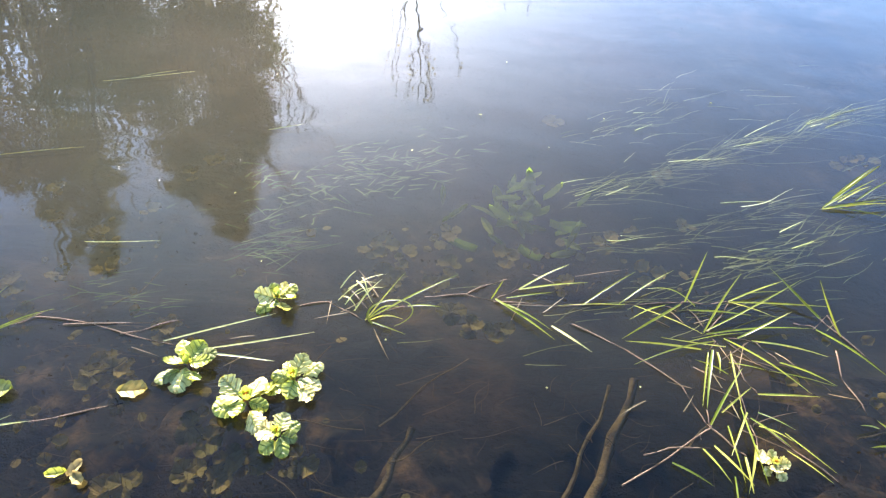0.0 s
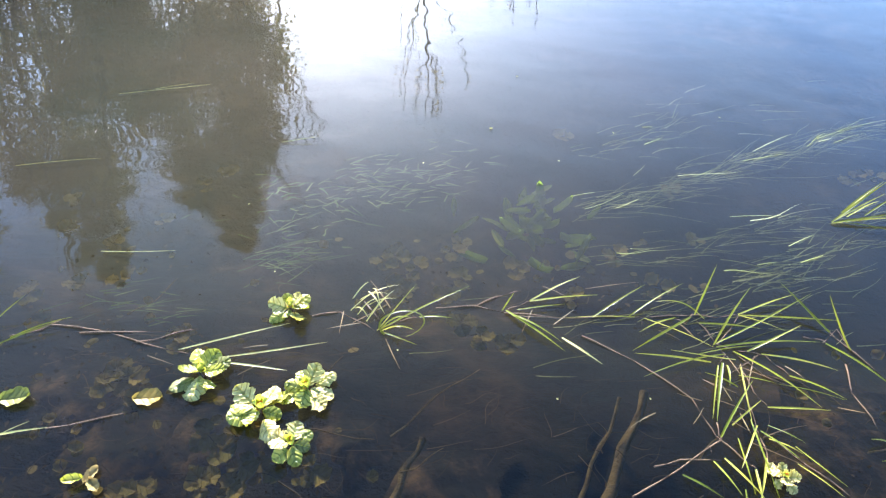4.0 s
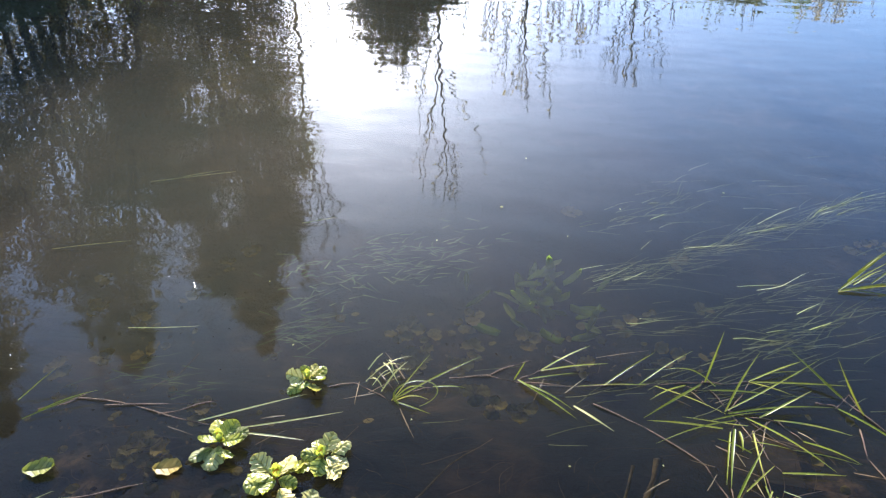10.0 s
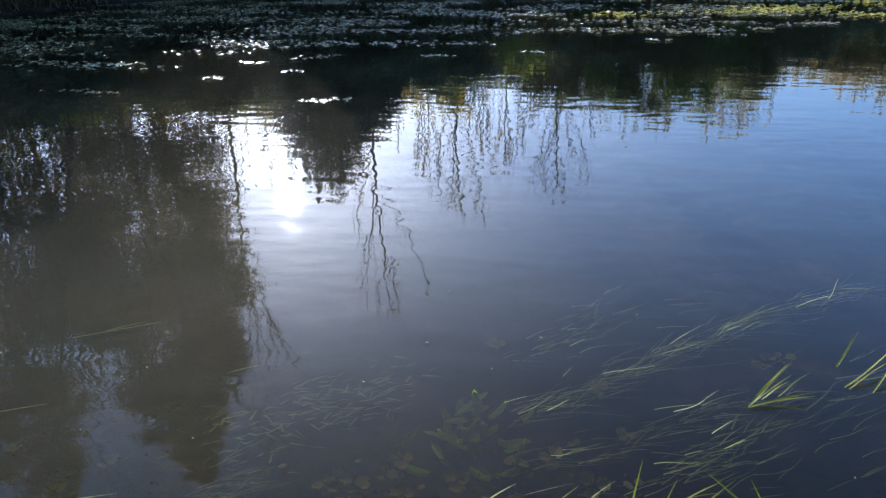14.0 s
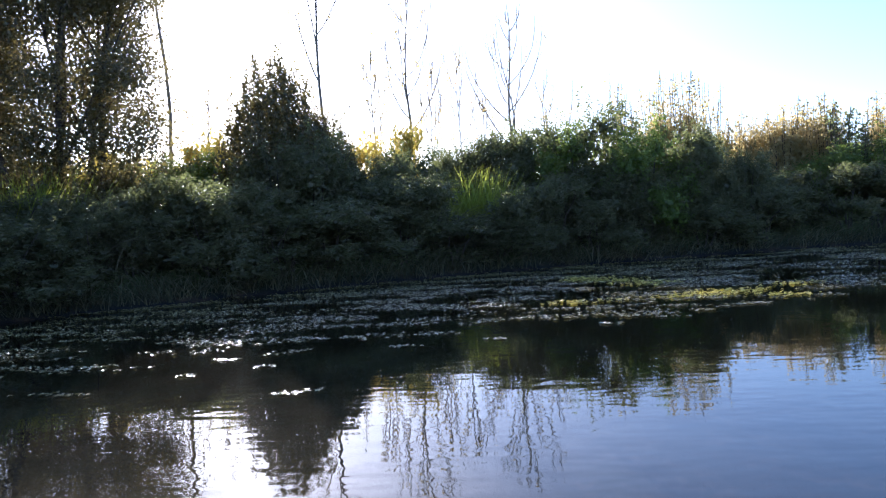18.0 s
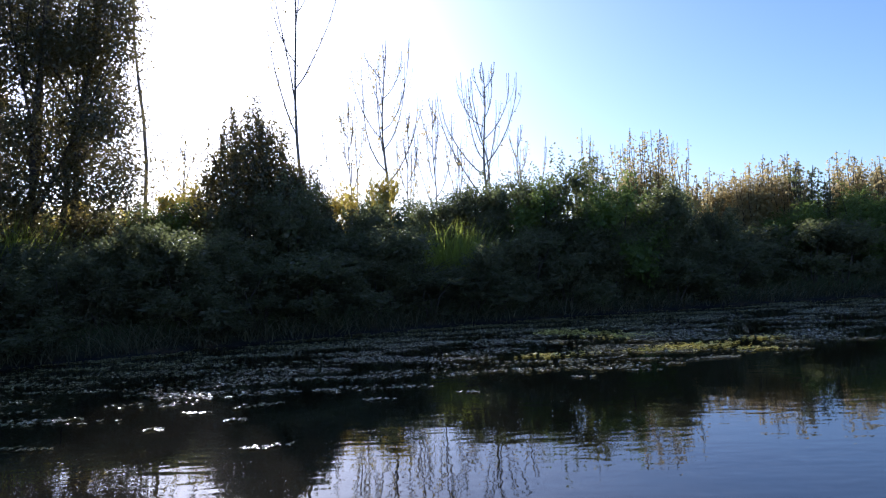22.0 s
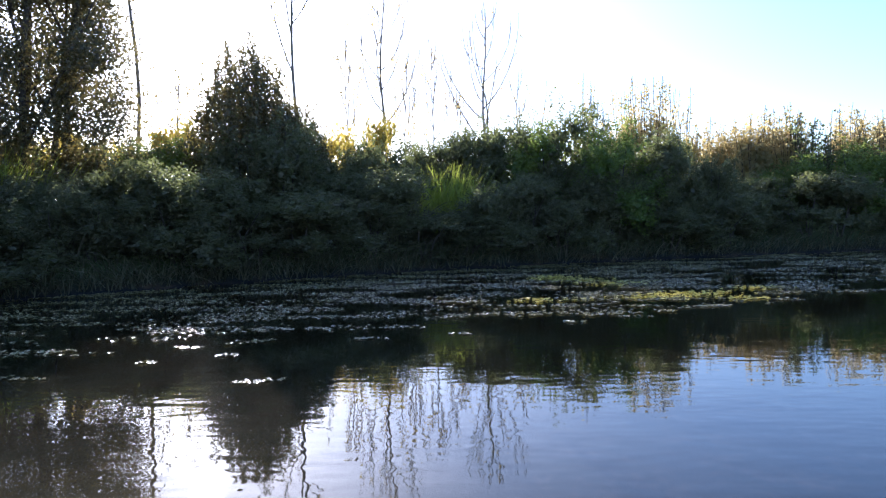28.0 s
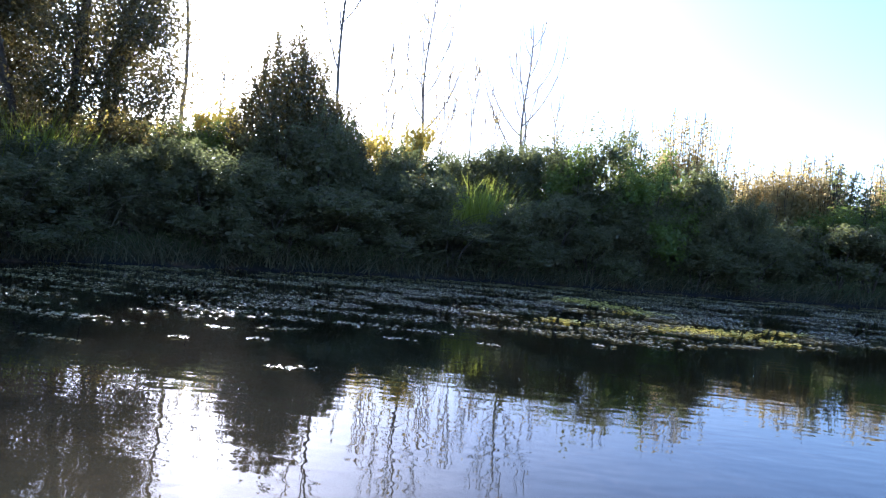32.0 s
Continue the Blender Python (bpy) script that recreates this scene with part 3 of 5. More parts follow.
# ---- trees ----
def grow(rng, verts, faces, tips, p, d, length, radius, level, spread, up=0.25, sides=6, limbs=None):
    """A limb with side limbs; collects the ends and points along the thin ones, and side limbs as meshes of their own where a list is given."""
    steps = 5 if level else 4
    pts, q, v = [Vector(p)], Vector(p), Vector(d).normalized()
    for i in range(steps):
        v = (v + Vector((rng.normal(), rng.normal(), rng.normal() + up)) * 0.10).normalized()
        q = q + v * length / steps
        pts.append(q.copy())
    radii = [radius * (1 - 0.72 * i / steps) for i in range(steps + 1)]
    tube(verts, faces, pts, radii, sides)
    if level == 0:
        tips.extend(pts[1:])
        return
    n = 3 + level
    for i in range(n):
        k = 1 + int((steps - 1) * (i + 0.5) / n)
        base = pts[k]
        side = Vector((rng.normal(), rng.normal(), 0)).normalized()
        own = (verts, faces) if limbs is None else ([], [])
        grow(rng, *own, tips, base, v + side * spread, length * rng.uniform(0.38, 0.6), radii[k] * 0.55, level - 1, spread, up, max(4, sides - 1))
        if limbs is not None:
            limbs.append(own)
    tips.append(pts[-1])


def crown_width(h):
    """Half width of an alder crown by its share of the height, 1 at the widest."""
    return np.interp(h, [0.10, 0.20, 0.32, 0.50, 0.64, 0.76, 0.88, 1.0], [0.80, 0.90, 1.0, 0.90, 0.74, 0.54, 0.30, 0.02])


def leafy_tree(x, y, height, radius, seed, count, leaf, label, stems=5):
    """A many-stemmed broad tree with a dense tapering crown above bare trunks."""
    rng = np.random.default_rng(seed)
    z = land(x, y)
    thing = empty("alder_tree", pose(x, y, z), label, "tree", "tall trees on the far bank")
    pts = []
    for s in range(stems):
        verts, faces, tips, limbs = [], [], [], []
        a = s * 6.28 / stems + rng.uniform(0, 0.6)
        grow(rng, verts, faces, tips, (math.cos(a) * 0.75, math.sin(a) * 0.75, -0.15), (math.cos(a) * 0.10, math.sin(a) * 0.10, 1), height * rng.uniform(0.66, 0.84), 0.10, 2, 0.42, 0.4, limbs=limbs)
        trunk = piece("trunk", fast_mesh("trunk", [tuple(v) for v in verts], faces, True), M_BARK, thing, "upright brown trunk")
        for lv, lf in limbs:
            piece("limb", fast_mesh("limb", [tuple(v) for v in lv], lf, True), M_BARK, trunk)
        pts += [tuple(t) for t in tips]
    pts = np.array(pts)
    cloud = []
    boughs = 190
    for i in range(boughs):
        h = 0.10 + 0.88 * (i + rng.random()) / boughs
        if h < 0.24 and rng.random() < 0.3:
            continue
        env = radius * float(crown_width(h))
        a, d = rng.uniform(0, 6.28), env * math.sqrt(rng.uniform(0.12, 0.92))
        k = int(count / boughs * (0.35 + 1.25 * (env / radius) ** 1.5))
        s = max(0.2, 0.34 * env)
        u = rng.normal(size=(k, 3)) * [0.42, 0.42, 0.36] * s
        u[:, 2] -= 0.25 * np.abs(u[:, 0] + u[:, 1])
        cloud.append(np.array([math.cos(a) * d, math.sin(a) * d, h * height]) + u)
    m = count // 9
    h = 0.10 + 0.89 * rng.random(m)
    a = rng.uniform(0, 6.28, m)
    d = radius * crown_width(h) * np.sqrt(rng.random(m)) * (1.0 + 0.16 * np.sin(a * 3 + h * 19 + seed) * np.sin(h * 37 + a * 2))
    cloud.append(np.stack([np.cos(a) * d, np.sin(a) * d, h * height], 1))
    pick = pts[(pts[:, 2] > height * 0.16) & (np.hypot(pts[:, 0], pts[:, 1]) < radius * crown_width(pts[:, 2] / height) * 1.05)]
    pick = pick[rng.integers(0, len(pick), count // 8)]
    cloud.append(pick + rng.normal(scale=0.14, size=pick.shape))
    v, t = leaves(rng, np.concatenate(cloud), leaf, 0.35, 0.2, 0.62)
    piece("crown", fast_mesh("crown", v, t), M_TREE, thing, "dense small dark leaves")
    return thing


x, y = spot(-31.0, 20.0)
leafy_tree(x, y, 15.2, 2.75, 5, 124000, 0.088, "tall dark leafy alder with several trunks, against the sun")
x, y = spot(-43.0, 20.5)
leafy_tree(x, y, 14.8, 2.7, 6, 58000, 0.095, "tall dark leafy alder with a broad crown")
x, y = spot(-36.6, 22.5)
leafy_tree(x, y, 10.5, 1.9, 9, 15000, 0.09, "slim leafy alder standing behind the taller ones", 3)
x, y = spot(-54.5, 20)
leafy_tree(x, y, 14.5, 2.8, 7, 40000, 0.115, "tall dark leafy alder upstream of the others")


def rising(rng, p, away, length, out, steps=7):
    """Points along a limb that leaves sideways and bends upright."""
    pts, wob = [], rng.normal(size=3) * 0.02 * length
    for i in range(steps + 1):
        u = i / steps
        pts.append(Vector(p) + away * (out * length * (1 - (1 - u) ** 1.9)) + Vector((0, 0, length * (0.35 * u + 0.65 * u ** 1.35))) + Vector(wob) * math.sin(u * 5.0))
    return pts


def poplar(az, dist, el_top, fork, seed, spread, limbs, leafcount, girth, label):
    """A thin, nearly bare poplar: a straight trunk and limbs that bend upright."""
    rng = np.random.default_rng(seed)
    x, y = spot(az, dist)
    z = land(x, y)
    height = top_at(el_top, dist) - z
    thing = empty("poplar_tree", pose(x, y, z, 0, 0, rng.uniform(0, 360)), label, "tree", "bare poplars")
    verts, faces, tips = [], [], []
    n = 10
    pts = [Vector((0.09 * math.sin(i * 1.1 + seed) * height / 12, 0.09 * math.cos(i * 0.9 + seed) * height / 12, -0.2 + (height + 0.2) * i / n)) for i in range(n + 1)]
    tube(verts, faces, pts, [max(0.015, girth * (1 - 0.86 * i / n)) for i in range(n + 1)], 7)
    piece("trunk", fast_mesh("trunk", [tuple(v) for v in verts], faces, True), M_BARK_PALE, thing, "slender greyish trunk")
    for i in range(limbs):
        h = fork + (0.94 - fork) * (i + rng.uniform(0, 0.6)) / limbs
        p = pts[int(h * n)].lerp(pts[min(n, int(h * n) + 1)], h * n % 1)
        a = i * 2.4 + rng.uniform(0, 0.8)
        away = Vector((math.cos(a), math.sin(a), 0))
        ln = height * (1 - h) * rng.uniform(0.62, 0.95) + 0.2
        line = rising(rng, p, away, ln, spread * rng.uniform(0.6, 1.2))
        r0 = max(0.021, girth * (1 - 0.93 * h) * 0.65)
        verts, faces = [], []
        tube(verts, faces, line, [max(0.012, r0 * (1 - 0.65 * k / 7)) for k in range(8)], 5)
        limb = piece("limb", fast_mesh("limb", [tuple(v) for v in verts], faces, True), M_BARK_PALE, thing)
        for k in range(5):
            q = line[1 + k * 6 // 5]
            b = a + rng.uniform(-1.3, 1.3)
            twig = rising(rng, q, Vector((math.cos(b), math.sin(b), 0)), ln * rng.uniform(0.2, 0.42), spread * 0.8, 4)
            verts, faces = [], []
            tube(verts, faces, twig, [0.010, 0.009, 0.008, 0.008, 0.007], 4)
            piece("twig", fast_mesh("twig", [tuple(v) for v in verts], faces, True), M_BARK_PALE, limb)
            tips += twig[1:]
        tips += line[2:]
    pts2 = np.array([tuple(t) for t in tips])
    pick = pts2[np.argsort(pts2[:, 2])[(len(pts2) * rng.random(leafcount) ** 1.6 * 0.9).astype(int)]] + rng.normal(scale=0.07, size=(leafcount, 3))
    v, t = leaves(rng, pick, 0.095, 0.6, 0.1, 0.8)
    piece("leaves", fast_mesh("leaves", v, t), M_GOLD, thing, "a few last yellow leaves")
    return thing


for row in [(-23.6, 25.5, 29.5, 0.60, 1, 0.30, 7, 30, 0.085), (-11.7, 26.0, 27.0, 0.40, 2, 0.36, 8, 200, 0.085), (-7.7, 27, 13.9, 0.26, 3, 0.26, 8, 420, 0.045), (-4.7, 27.5, 18.3, 0.40, 4, 0.40, 12, 300, 0.085),
            (-2.9, 27.5, 12.8, 0.30, 5, 0.22, 7, 240, 0.040), (-0.7, 28, 13.9, 0.34, 6, 0.20, 8, 220, 0.045), (1.3, 28.5, 10.2, 0.30, 7, 0.3, 6, 160, 0.035), (3.6, 28.5, 16.6, 0.32, 8, 0.46, 14, 120, 0.085), (6.3, 29, 11.2, 0.3, 9, 0.3, 6, 170, 0.035), (-20.6, 26, 10.6, 0.3, 10, 0.35, 8, 260, 0.04)]:
    poplar(*row, "slender almost bare poplar behind the hedge")


def sapling(az, dist, el_top, width, seed, count, material, label, group, name="poplar_sapling", shoots=13):
    """A fan of thin upright shoots, leafy below and sparse at the tips."""
    rng = np.random.default_rng(seed)
    x, y = spot(az, dist)
    z = land(x, y)
    height = top_at(el_top, dist) - z
    thing = empty(name, pose(x, y, z), label, "tree", group)
    cloud = []
    for i in range(shoots):
        a, r = rng.uniform(0, 6.28), width * math.sqrt(rng.random())
        h = height * rng.uniform(0.70, 1.0) * (1 - 0.10 * r / width)
        lean = [(0.12 + 0.88 * (k / 6) ** 0.8) * r for k in range(7)]
        pts = [Vector((math.cos(a) * w + rng.normal() * 0.03, math.sin(a) * w + rng.normal() * 0.03, -0.1 + h * k / 6)) for k, w in enumerate(lean)]
        verts, faces = [], []
        tube(verts, faces, pts, [0.024 * (1 - 0.66 * k / 6) for k in range(7)], 5)
        piece("shoot", fast_mesh("shoot", [tuple(v) for v in verts], faces, True), M_BARK, thing, "thin upright woody shoot")
        m = count // shoots
        u = 0.30 + 0.68 * rng.random(m) ** 1.5
        q = np.array([tuple(pts[int(w * 6)].lerp(pts[min(6, int(w * 6) + 1)], w * 6 % 1)) for w in u])
        cloud.append(q + rng.normal(size=(m, 3)) * (0.06 + 0.24 * (1.0 - u))[:, None])
    v, t = leaves(rng, np.concatenate(cloud), 0.105, 0.2, 0.1, 0.85)
    piece("crown", fast_mesh("crown", v, t), material, thing)
    return thing


for i, (az, el, w, n) in enumerate([(11.7, 11.5, 0.6, 420), (12.9, 9.8, 0.4, 260), (14.8, 10.9, 0.8, 1100), (16.2, 11.9, 0.85, 1500), (17.8, 11.5, 0.85, 1100), (19.1, 10.4, 0.5, 420)]):
    sapling(az, 27 + (i % 3) * 0.7, el, w, 200 + i, n, M_GOLD, "golden autumn poplar sapling with sparse upright shoots", "golden saplings", shoots=11)
for i, (az, el) in enumerate([(20.2, 6.7), (21.2, 7.1), (22.5, 7.3), (23.7, 7.4), (24.8, 7.9), (25.8, 8.1), (26.6, 7.6), (29.8, 7.7), (30.7, 7.2), (31.9, 6.6), (33.4, 8.2), (35.2, 8.8)]):
    sapling(az, 28.5 + (i % 3) * 0.8, el + 0.2, 0.6, 230 + i, 1900, M_GOLD, "dense golden autumn sapling behind the green bushes", "golden saplings", shoots=15)
for i, (az, el) in enumerate([(27.6, 7.5), (28.6, 6.9)]):
    sapling(az, 28, el, 0.55, 260 + i, 1500, M_HEDGE, "grey-green leafy sapling among golden ones", "golden saplings")

# ---- reeds and bank grass ----
rng = np.random.default_rng(17)
x, y = spot(0.3, 20.6)
roots = np.stack([rng.normal(scale=0.5, size=620), rng.normal(scale=0.3, size=620), np.zeros(620)], 1)
dirs = np.stack([rng.normal(scale=0.24, size=620) + 0.1, rng.normal(scale=0.24, size=620), np.ones(620)], 1)
v, f = ribbons(rng, roots, dirs, 2.0, 0.034, 0.3)
tuft = empty("reed_tuft", pose(x, y, land(x, y) + 0.05), "bright green sunlit tuft of reeds on the bank", "reed")
tagged(piece("foliage", fast_mesh("foliage", v, f), M_REED, tuft), kind="stuff")
for az, dist, s in [(-33, 18.5, 1.1), (-24.5, 19.5, 0.8), (-22.5, 19.2, 0.7), (-9.3, 20.8, 0.9)]:
    x, y = spot(az, dist)
    copy_thing(tuft, pose(x, y, land(x, y), 0, 0, 70 * s) @ Matrix.Scale(s, 4))
for az, dist, h, n in [(-10.0, 18.2, 1.5, 150), (-8.6, 18.6, 1.9, 170), (-7.0, 18.9, 2.1, 190), (-5.4, 19.2, 1.6, 150), (-3.6, 19.0, 1.5, 140), (-1.6, 19.3, 1.7, 170), (0.8, 19.5, 1.5, 150), (2.8, 19.8, 1.6, 150), (-26.5, 16.6, 1.6, 150), (-29, 16.4, 1.4, 130), (-23.0, 16.8, 1.5, 130)]:
    x, y = spot(az, dist)
    roots = np.stack([rng.normal(scale=0.16, size=n), rng.normal(scale=0.12, size=n), np.zeros(n)], 1)
    a = rng.uniform(0, 6.28, n)
    dirs = np.stack([np.cos(a) * 0.35, np.sin(a) * 0.35 - 0.1, np.ones(n)], 1)
    v, f = ribbons(rng, roots, dirs, h, 0.02, 1.0, 6)
    clump = empty("sedge_tussock", pose(x, y, land(x, y)), "tussock of long drooping dull sedge on the bank", "grass", "sedge tussocks")
    tagged(piece("foliage", fast_mesh("foliage", v, f), M_SEDGE, clump), kind="stuff")
n = 3000
az = rng.uniform(-46, 40, n)
rows = np.array([spot(a, float(shore(a)) - 0.05 + abs(rng.normal()) * 0.5) for a in az])
roots = np.column_stack([rows, ground_height(rows[:, 0], rows[:, 1])])
dirs = np.column_stack([rng.normal(scale=0.35, size=n) + 0.1, rng.normal(scale=0.3, size=n) - 0.35, np.ones(n)])
v, f = ribbons(rng, roots, dirs, 0.9, 0.02, 0.9)
tagged(piece("bank_grass", fast_mesh("bank_grass", v, f), M_SEDGE), "dull brown-green grass drooping over the bank", "grass", kind="stuff")

# ---- floating mat of water plants along the far bank ----
FRONT = [(-14, 4.0), (-7.0, 6.9), (-4.56, 7.0), (-3.05, 6.95), (-2.31, 7.58), (-1.37, 8.1), (-0.14, 8.4), (1.46, 9.0), (3.13, 9.4), (5.05, 10.0), (8.0, 11.6), (13, 14.0), (24, 19.5)]
fx, fy = np.array(FRONT).T


def mat_points(rng, n, keep):
    x = rng.uniform(-13, 22, n)
    y = rng.uniform(4, 25, n)
    inside = (y > np.interp(x, fx, fy)) & (bank_distance(x, y) < 0.0)
    x, y = x[inside], y[inside]
    q = np.array([noise.noise((a * 0.55, b * 1.5, 3.1)) + 0.6 * noise.noise((a * 1.6, b * 3.6, 7.7)) for a, b in zip(x, y)])
    depth = (y - np.interp(x, fx, fy)) / 3.0
    ok = q + rng.normal(scale=0.16, size=len(x)) > keep - 0.22 * np.clip(depth, 0, 1)
    return np.stack([x[ok], y[ok]], 1)


def rosettes(rng, spots, size, lift, count=7):
    """Small floating rosettes of leaves round each spot."""
    n = len(spots)
    a = np.linspace(0, 6.28, count, endpoint=False)[None] + rng.uniform(0, 6.28, (n, 1)) + rng.normal(scale=0.25, size=(n, count))
    s = size * rng.uniform(0.55, 1.3, (n, 1)) * rng.uniform(0.7, 1.15, (n, count))
    rise = np.clip(rng.normal(0.25, 0.3, (n, count)), -0.05, 1.1) * lift
    c = np.concatenate([np.repeat(spots[:, None], count, 1), np.full((n, count, 1), 0.008)], 2)
    d = np.stack([np.cos(a), np.sin(a), rise], 2)
    b = np.stack([-np.sin(a), np.cos(a), rng.normal(scale=0.16 + 0.06 * lift, size=(n, count))], 2)
    s = s[..., None]
    v = np.stack([c, c + d * s * 0.5 + b * s * 0.36 + [0, 0, 0.006], c + d * s, c + d * s * 0.5 - b * s * 0.36 + [0, 0, 0.006]], 2).reshape(-1, 3)
    i = np.arange(n * count)[:, None] * 4
    return v, np.concatenate([i + [0, 1, 2], i + [0, 2, 3]], 1).reshape(-1, 3)


rng = np.random.default_rng(23)
pts = mat_points(rng, 190000, 0.27)
reach = pts[:, 1] - np.interp(pts[:, 0], fx, fy) + 10.0 * (np.abs(pts[:, 0] + 0.5) > 5.5)
order = np.argsort(reach)
front, rest = pts[order[:230]], pts[order[230:]]
v, t = rosettes(rng, rest, 0.034, 0.5, 6)
tagged(piece("water_plant_mat", fast_mesh("water_plant_mat", v, t), M_MAT), "floating mat of small dull green rosettes along the far bank", "water plant", kind="stuff")
kinds = []
for k in range(8):
    v, t = rosettes(rng, np.zeros((1, 2)), 0.030 + 0.003 * k, 0.5, 5 + k % 3)
    kinds.append(fast_mesh("floating_rosette", v, t))
drift = np.concatenate([np.stack([rng.normal(a, 0.10, 7), rng.normal(b, 0.02, 7)], 1) for a, b in [(-1.62, 5.74), (-1.45, 5.82), (-4.05, 6.12), (-3.7, 6.05), (-2.9, 6.7), (-2.2, 7.0), (0.3, 8.0), (1.9, 8.75), (-0.7, 7.8), (2.7, 9.1)]])
for k, (a, b) in enumerate(np.concatenate([front, drift])):
    ob = piece("floating_rosette", kinds[k % 8], M_MAT)
    ob.matrix_basis = pose(a, b, 0, 0, 0, (k * 137) % 360)
    tagged(ob, "small dull green rosette at the edge of the floating mat" if k < len(front) else "small green rosette drifting before the mat", "water plant", "floating rosettes")
patches = [(2.5, 14.9, 0.30, 0.4), (3.0, 14.2, 0.34, 0.3), (3.6, 13.5, 0.34, 0.3), (1.6, 11.0, 0.24, 0.2), (2.35, 11.1, 0.14, 0.12), (3.6, 11.2, 0.36, 0.26), (4.4, 11.5, 0.4, 0.3), (5.0, 10.8, 0.28, 0.14), (5.8, 12.2, 0.3, 0.2)]
ys = np.concatenate([np.stack([rng.normal(a, s * 0.85, int(170 * s * r / 0.2)), rng.normal(b, r * 0.7, int(170 * s * r / 0.2))], 1) for a, b, s, r in patches])
v, t = rosettes(rng, ys, 0.044, 0.8)
tagged(piece("yellow_water_plants", fast_mesh("yellow_water_plants", v, t), M_MAT_YELLOW), "dense yellow-green patches in the floating mat", "water plant", kind="stuff")


# ---- near water: floating grass ----
def blade_mesh(length, lift, width, arch, seed):
    """One folded, tapering blade along x from the origin; its tip rises by lift."""
    rng = random.Random(seed)
    seg, verts, faces = 9, [], []
    sway, twist = rng.uniform(-0.022, 0.022) * length, rng.uniform(-0.5, 0.5)
    width *= rng.uniform(0.55, 0.95)
    for i in range(seg + 1):
        u = i / seg
        w = width * 0.215 * min(1, 0.7 + 1.5 * u) * (1 - max(0, u - 0.5) / 0.5) ** 0.85 + 0.0003
        x, y = length * u, sway * math.sin(math.pi * u)
        z = lift * u ** 1.3 + arch * 0.55 * math.sin(math.pi * u) + 0.004
        a = twist * u
        for k, fold in ((-1, 0.5), (0, -0.1), (1, 0.42)):
            verts.append((x, y + k * w * math.cos(a), z + w * fold + k * w * math.sin(a)))
    for i in range(seg):
        for k in range(2):
            a = i * 3 + k
            faces.append((a, a + 1, a + 4, a + 3))
    return fast_mesh("blade", verts, faces, True)


def floating_grass(rows, label, material, seed, tip=None):
    """A tuft: each row gives root x, y, tip x, y, z, width and arch of one blade."""
    x0, y0 = rows[0][0], rows[0][1]
    thing = empty("floating_grass", pose(x0, y0, 0), label, "water grass", "floating grass tufts")
    for i, (ax, ay, bx, by, lift, width, arch) in enumerate(rows):
        ob = piece("blade", blade_mesh(math.hypot(bx - ax, by - ay), lift, width * 1.12, arch, seed * 50 + i), material, thing)
        ob.matrix_basis = pose(ax - x0, ay - y0, 0, 0, 0, math.degrees(math.atan2(by - ay, bx - ax)))
    return thing


GRASS_MAIN = [
    (0.444, 1.318, 0.484, 1.416, 0.100, 0.0115, 0.010), (0.469, 1.307, 0.343, 1.329, 0.020, 0.0115, 0.050), (0.433, 1.308, 0.278, 1.153, 0.010, 0.0138, 0.020),
    (0.178, 1.256, 0.312, 1.377, 0.030, 0.0115, 0.010), (0.273, 1.279, 0.414, 1.402, 0.030, 0.0090, 0.010), (0.392, 1.297, 0.296, 1.220, 0.008, 0.0115, 0.012),
    (0.484, 1.222, 0.575, 1.381, 0.070, 0.0127, 0.015), (0.491, 1.229, 0.738, 1.409, 0.050, 0.0138, 0.020), (0.559, 1.343, 0.712, 1.431, 0.020, 0.0115, 0.010),
    (0.566, 1.342, 0.808, 1.363, 0.010, 0.0090, 0.010), (0.558, 1.341, 0.673, 1.302, 0.005, 0.0090, 0.010), (0.454, 1.290, 0.609, 1.297, 0.006, 0.0115, 0.010),
    (0.490, 1.216, 0.758, 1.279, 0.008, 0.0115, 0.014),
]
GRASS_MAIN_LOW = [
    (0.566, 1.217, 0.697, 1.297, 0.040, 0.0127, 0.015), (0.472, 1.163, 0.286, 1.150, 0.006, 0.0103, 0.010), (0.509, 1.197, 0.306, 1.081, 0.006, 0.0115, 0.020),
    (0.531, 1.210, 0.714, 1.071, 0.006, 0.0127, 0.014), (0.600, 1.215, 0.774, 1.190, 0.010, 0.0103, 0.010), (0.658, 1.158, 0.776, 1.105, 0.008, 0.0115, 0.010),
    (0.628, 1.127, 0.772, 1.106, 0.005, 0.0070, 0.008), (0.591, 1.052, 0.732, 1.067, 0.006, 0.0103, 0.008), (0.500, 1.168, 0.467, 0.984, 0.006, 0.0149, 0.016),
    (0.488, 1.157, 0.458, 0.990, 0.006, 0.0090, 0.010), (0.510, 1.162, 0.507, 1.092, 0.008, 0.0115, 0.010), (0.473, 0.947, 0.549, 1.091, 0.040, 0.0115, 0.010),
    (0.502, 0.985, 0.566, 1.046, 0.030, 0.0092, 0.010),
]
GRASS_EAST = [
    (0.768, 1.284, 0.904, 1.159, 0.006, 0.0173, 0.012), (0.786, 1.325, 0.662, 1.442, 0.050, 0.0195, 0.010), (0.826, 1.273, 0.763, 1.372, 0.090, 0.0173, 0.008),
]
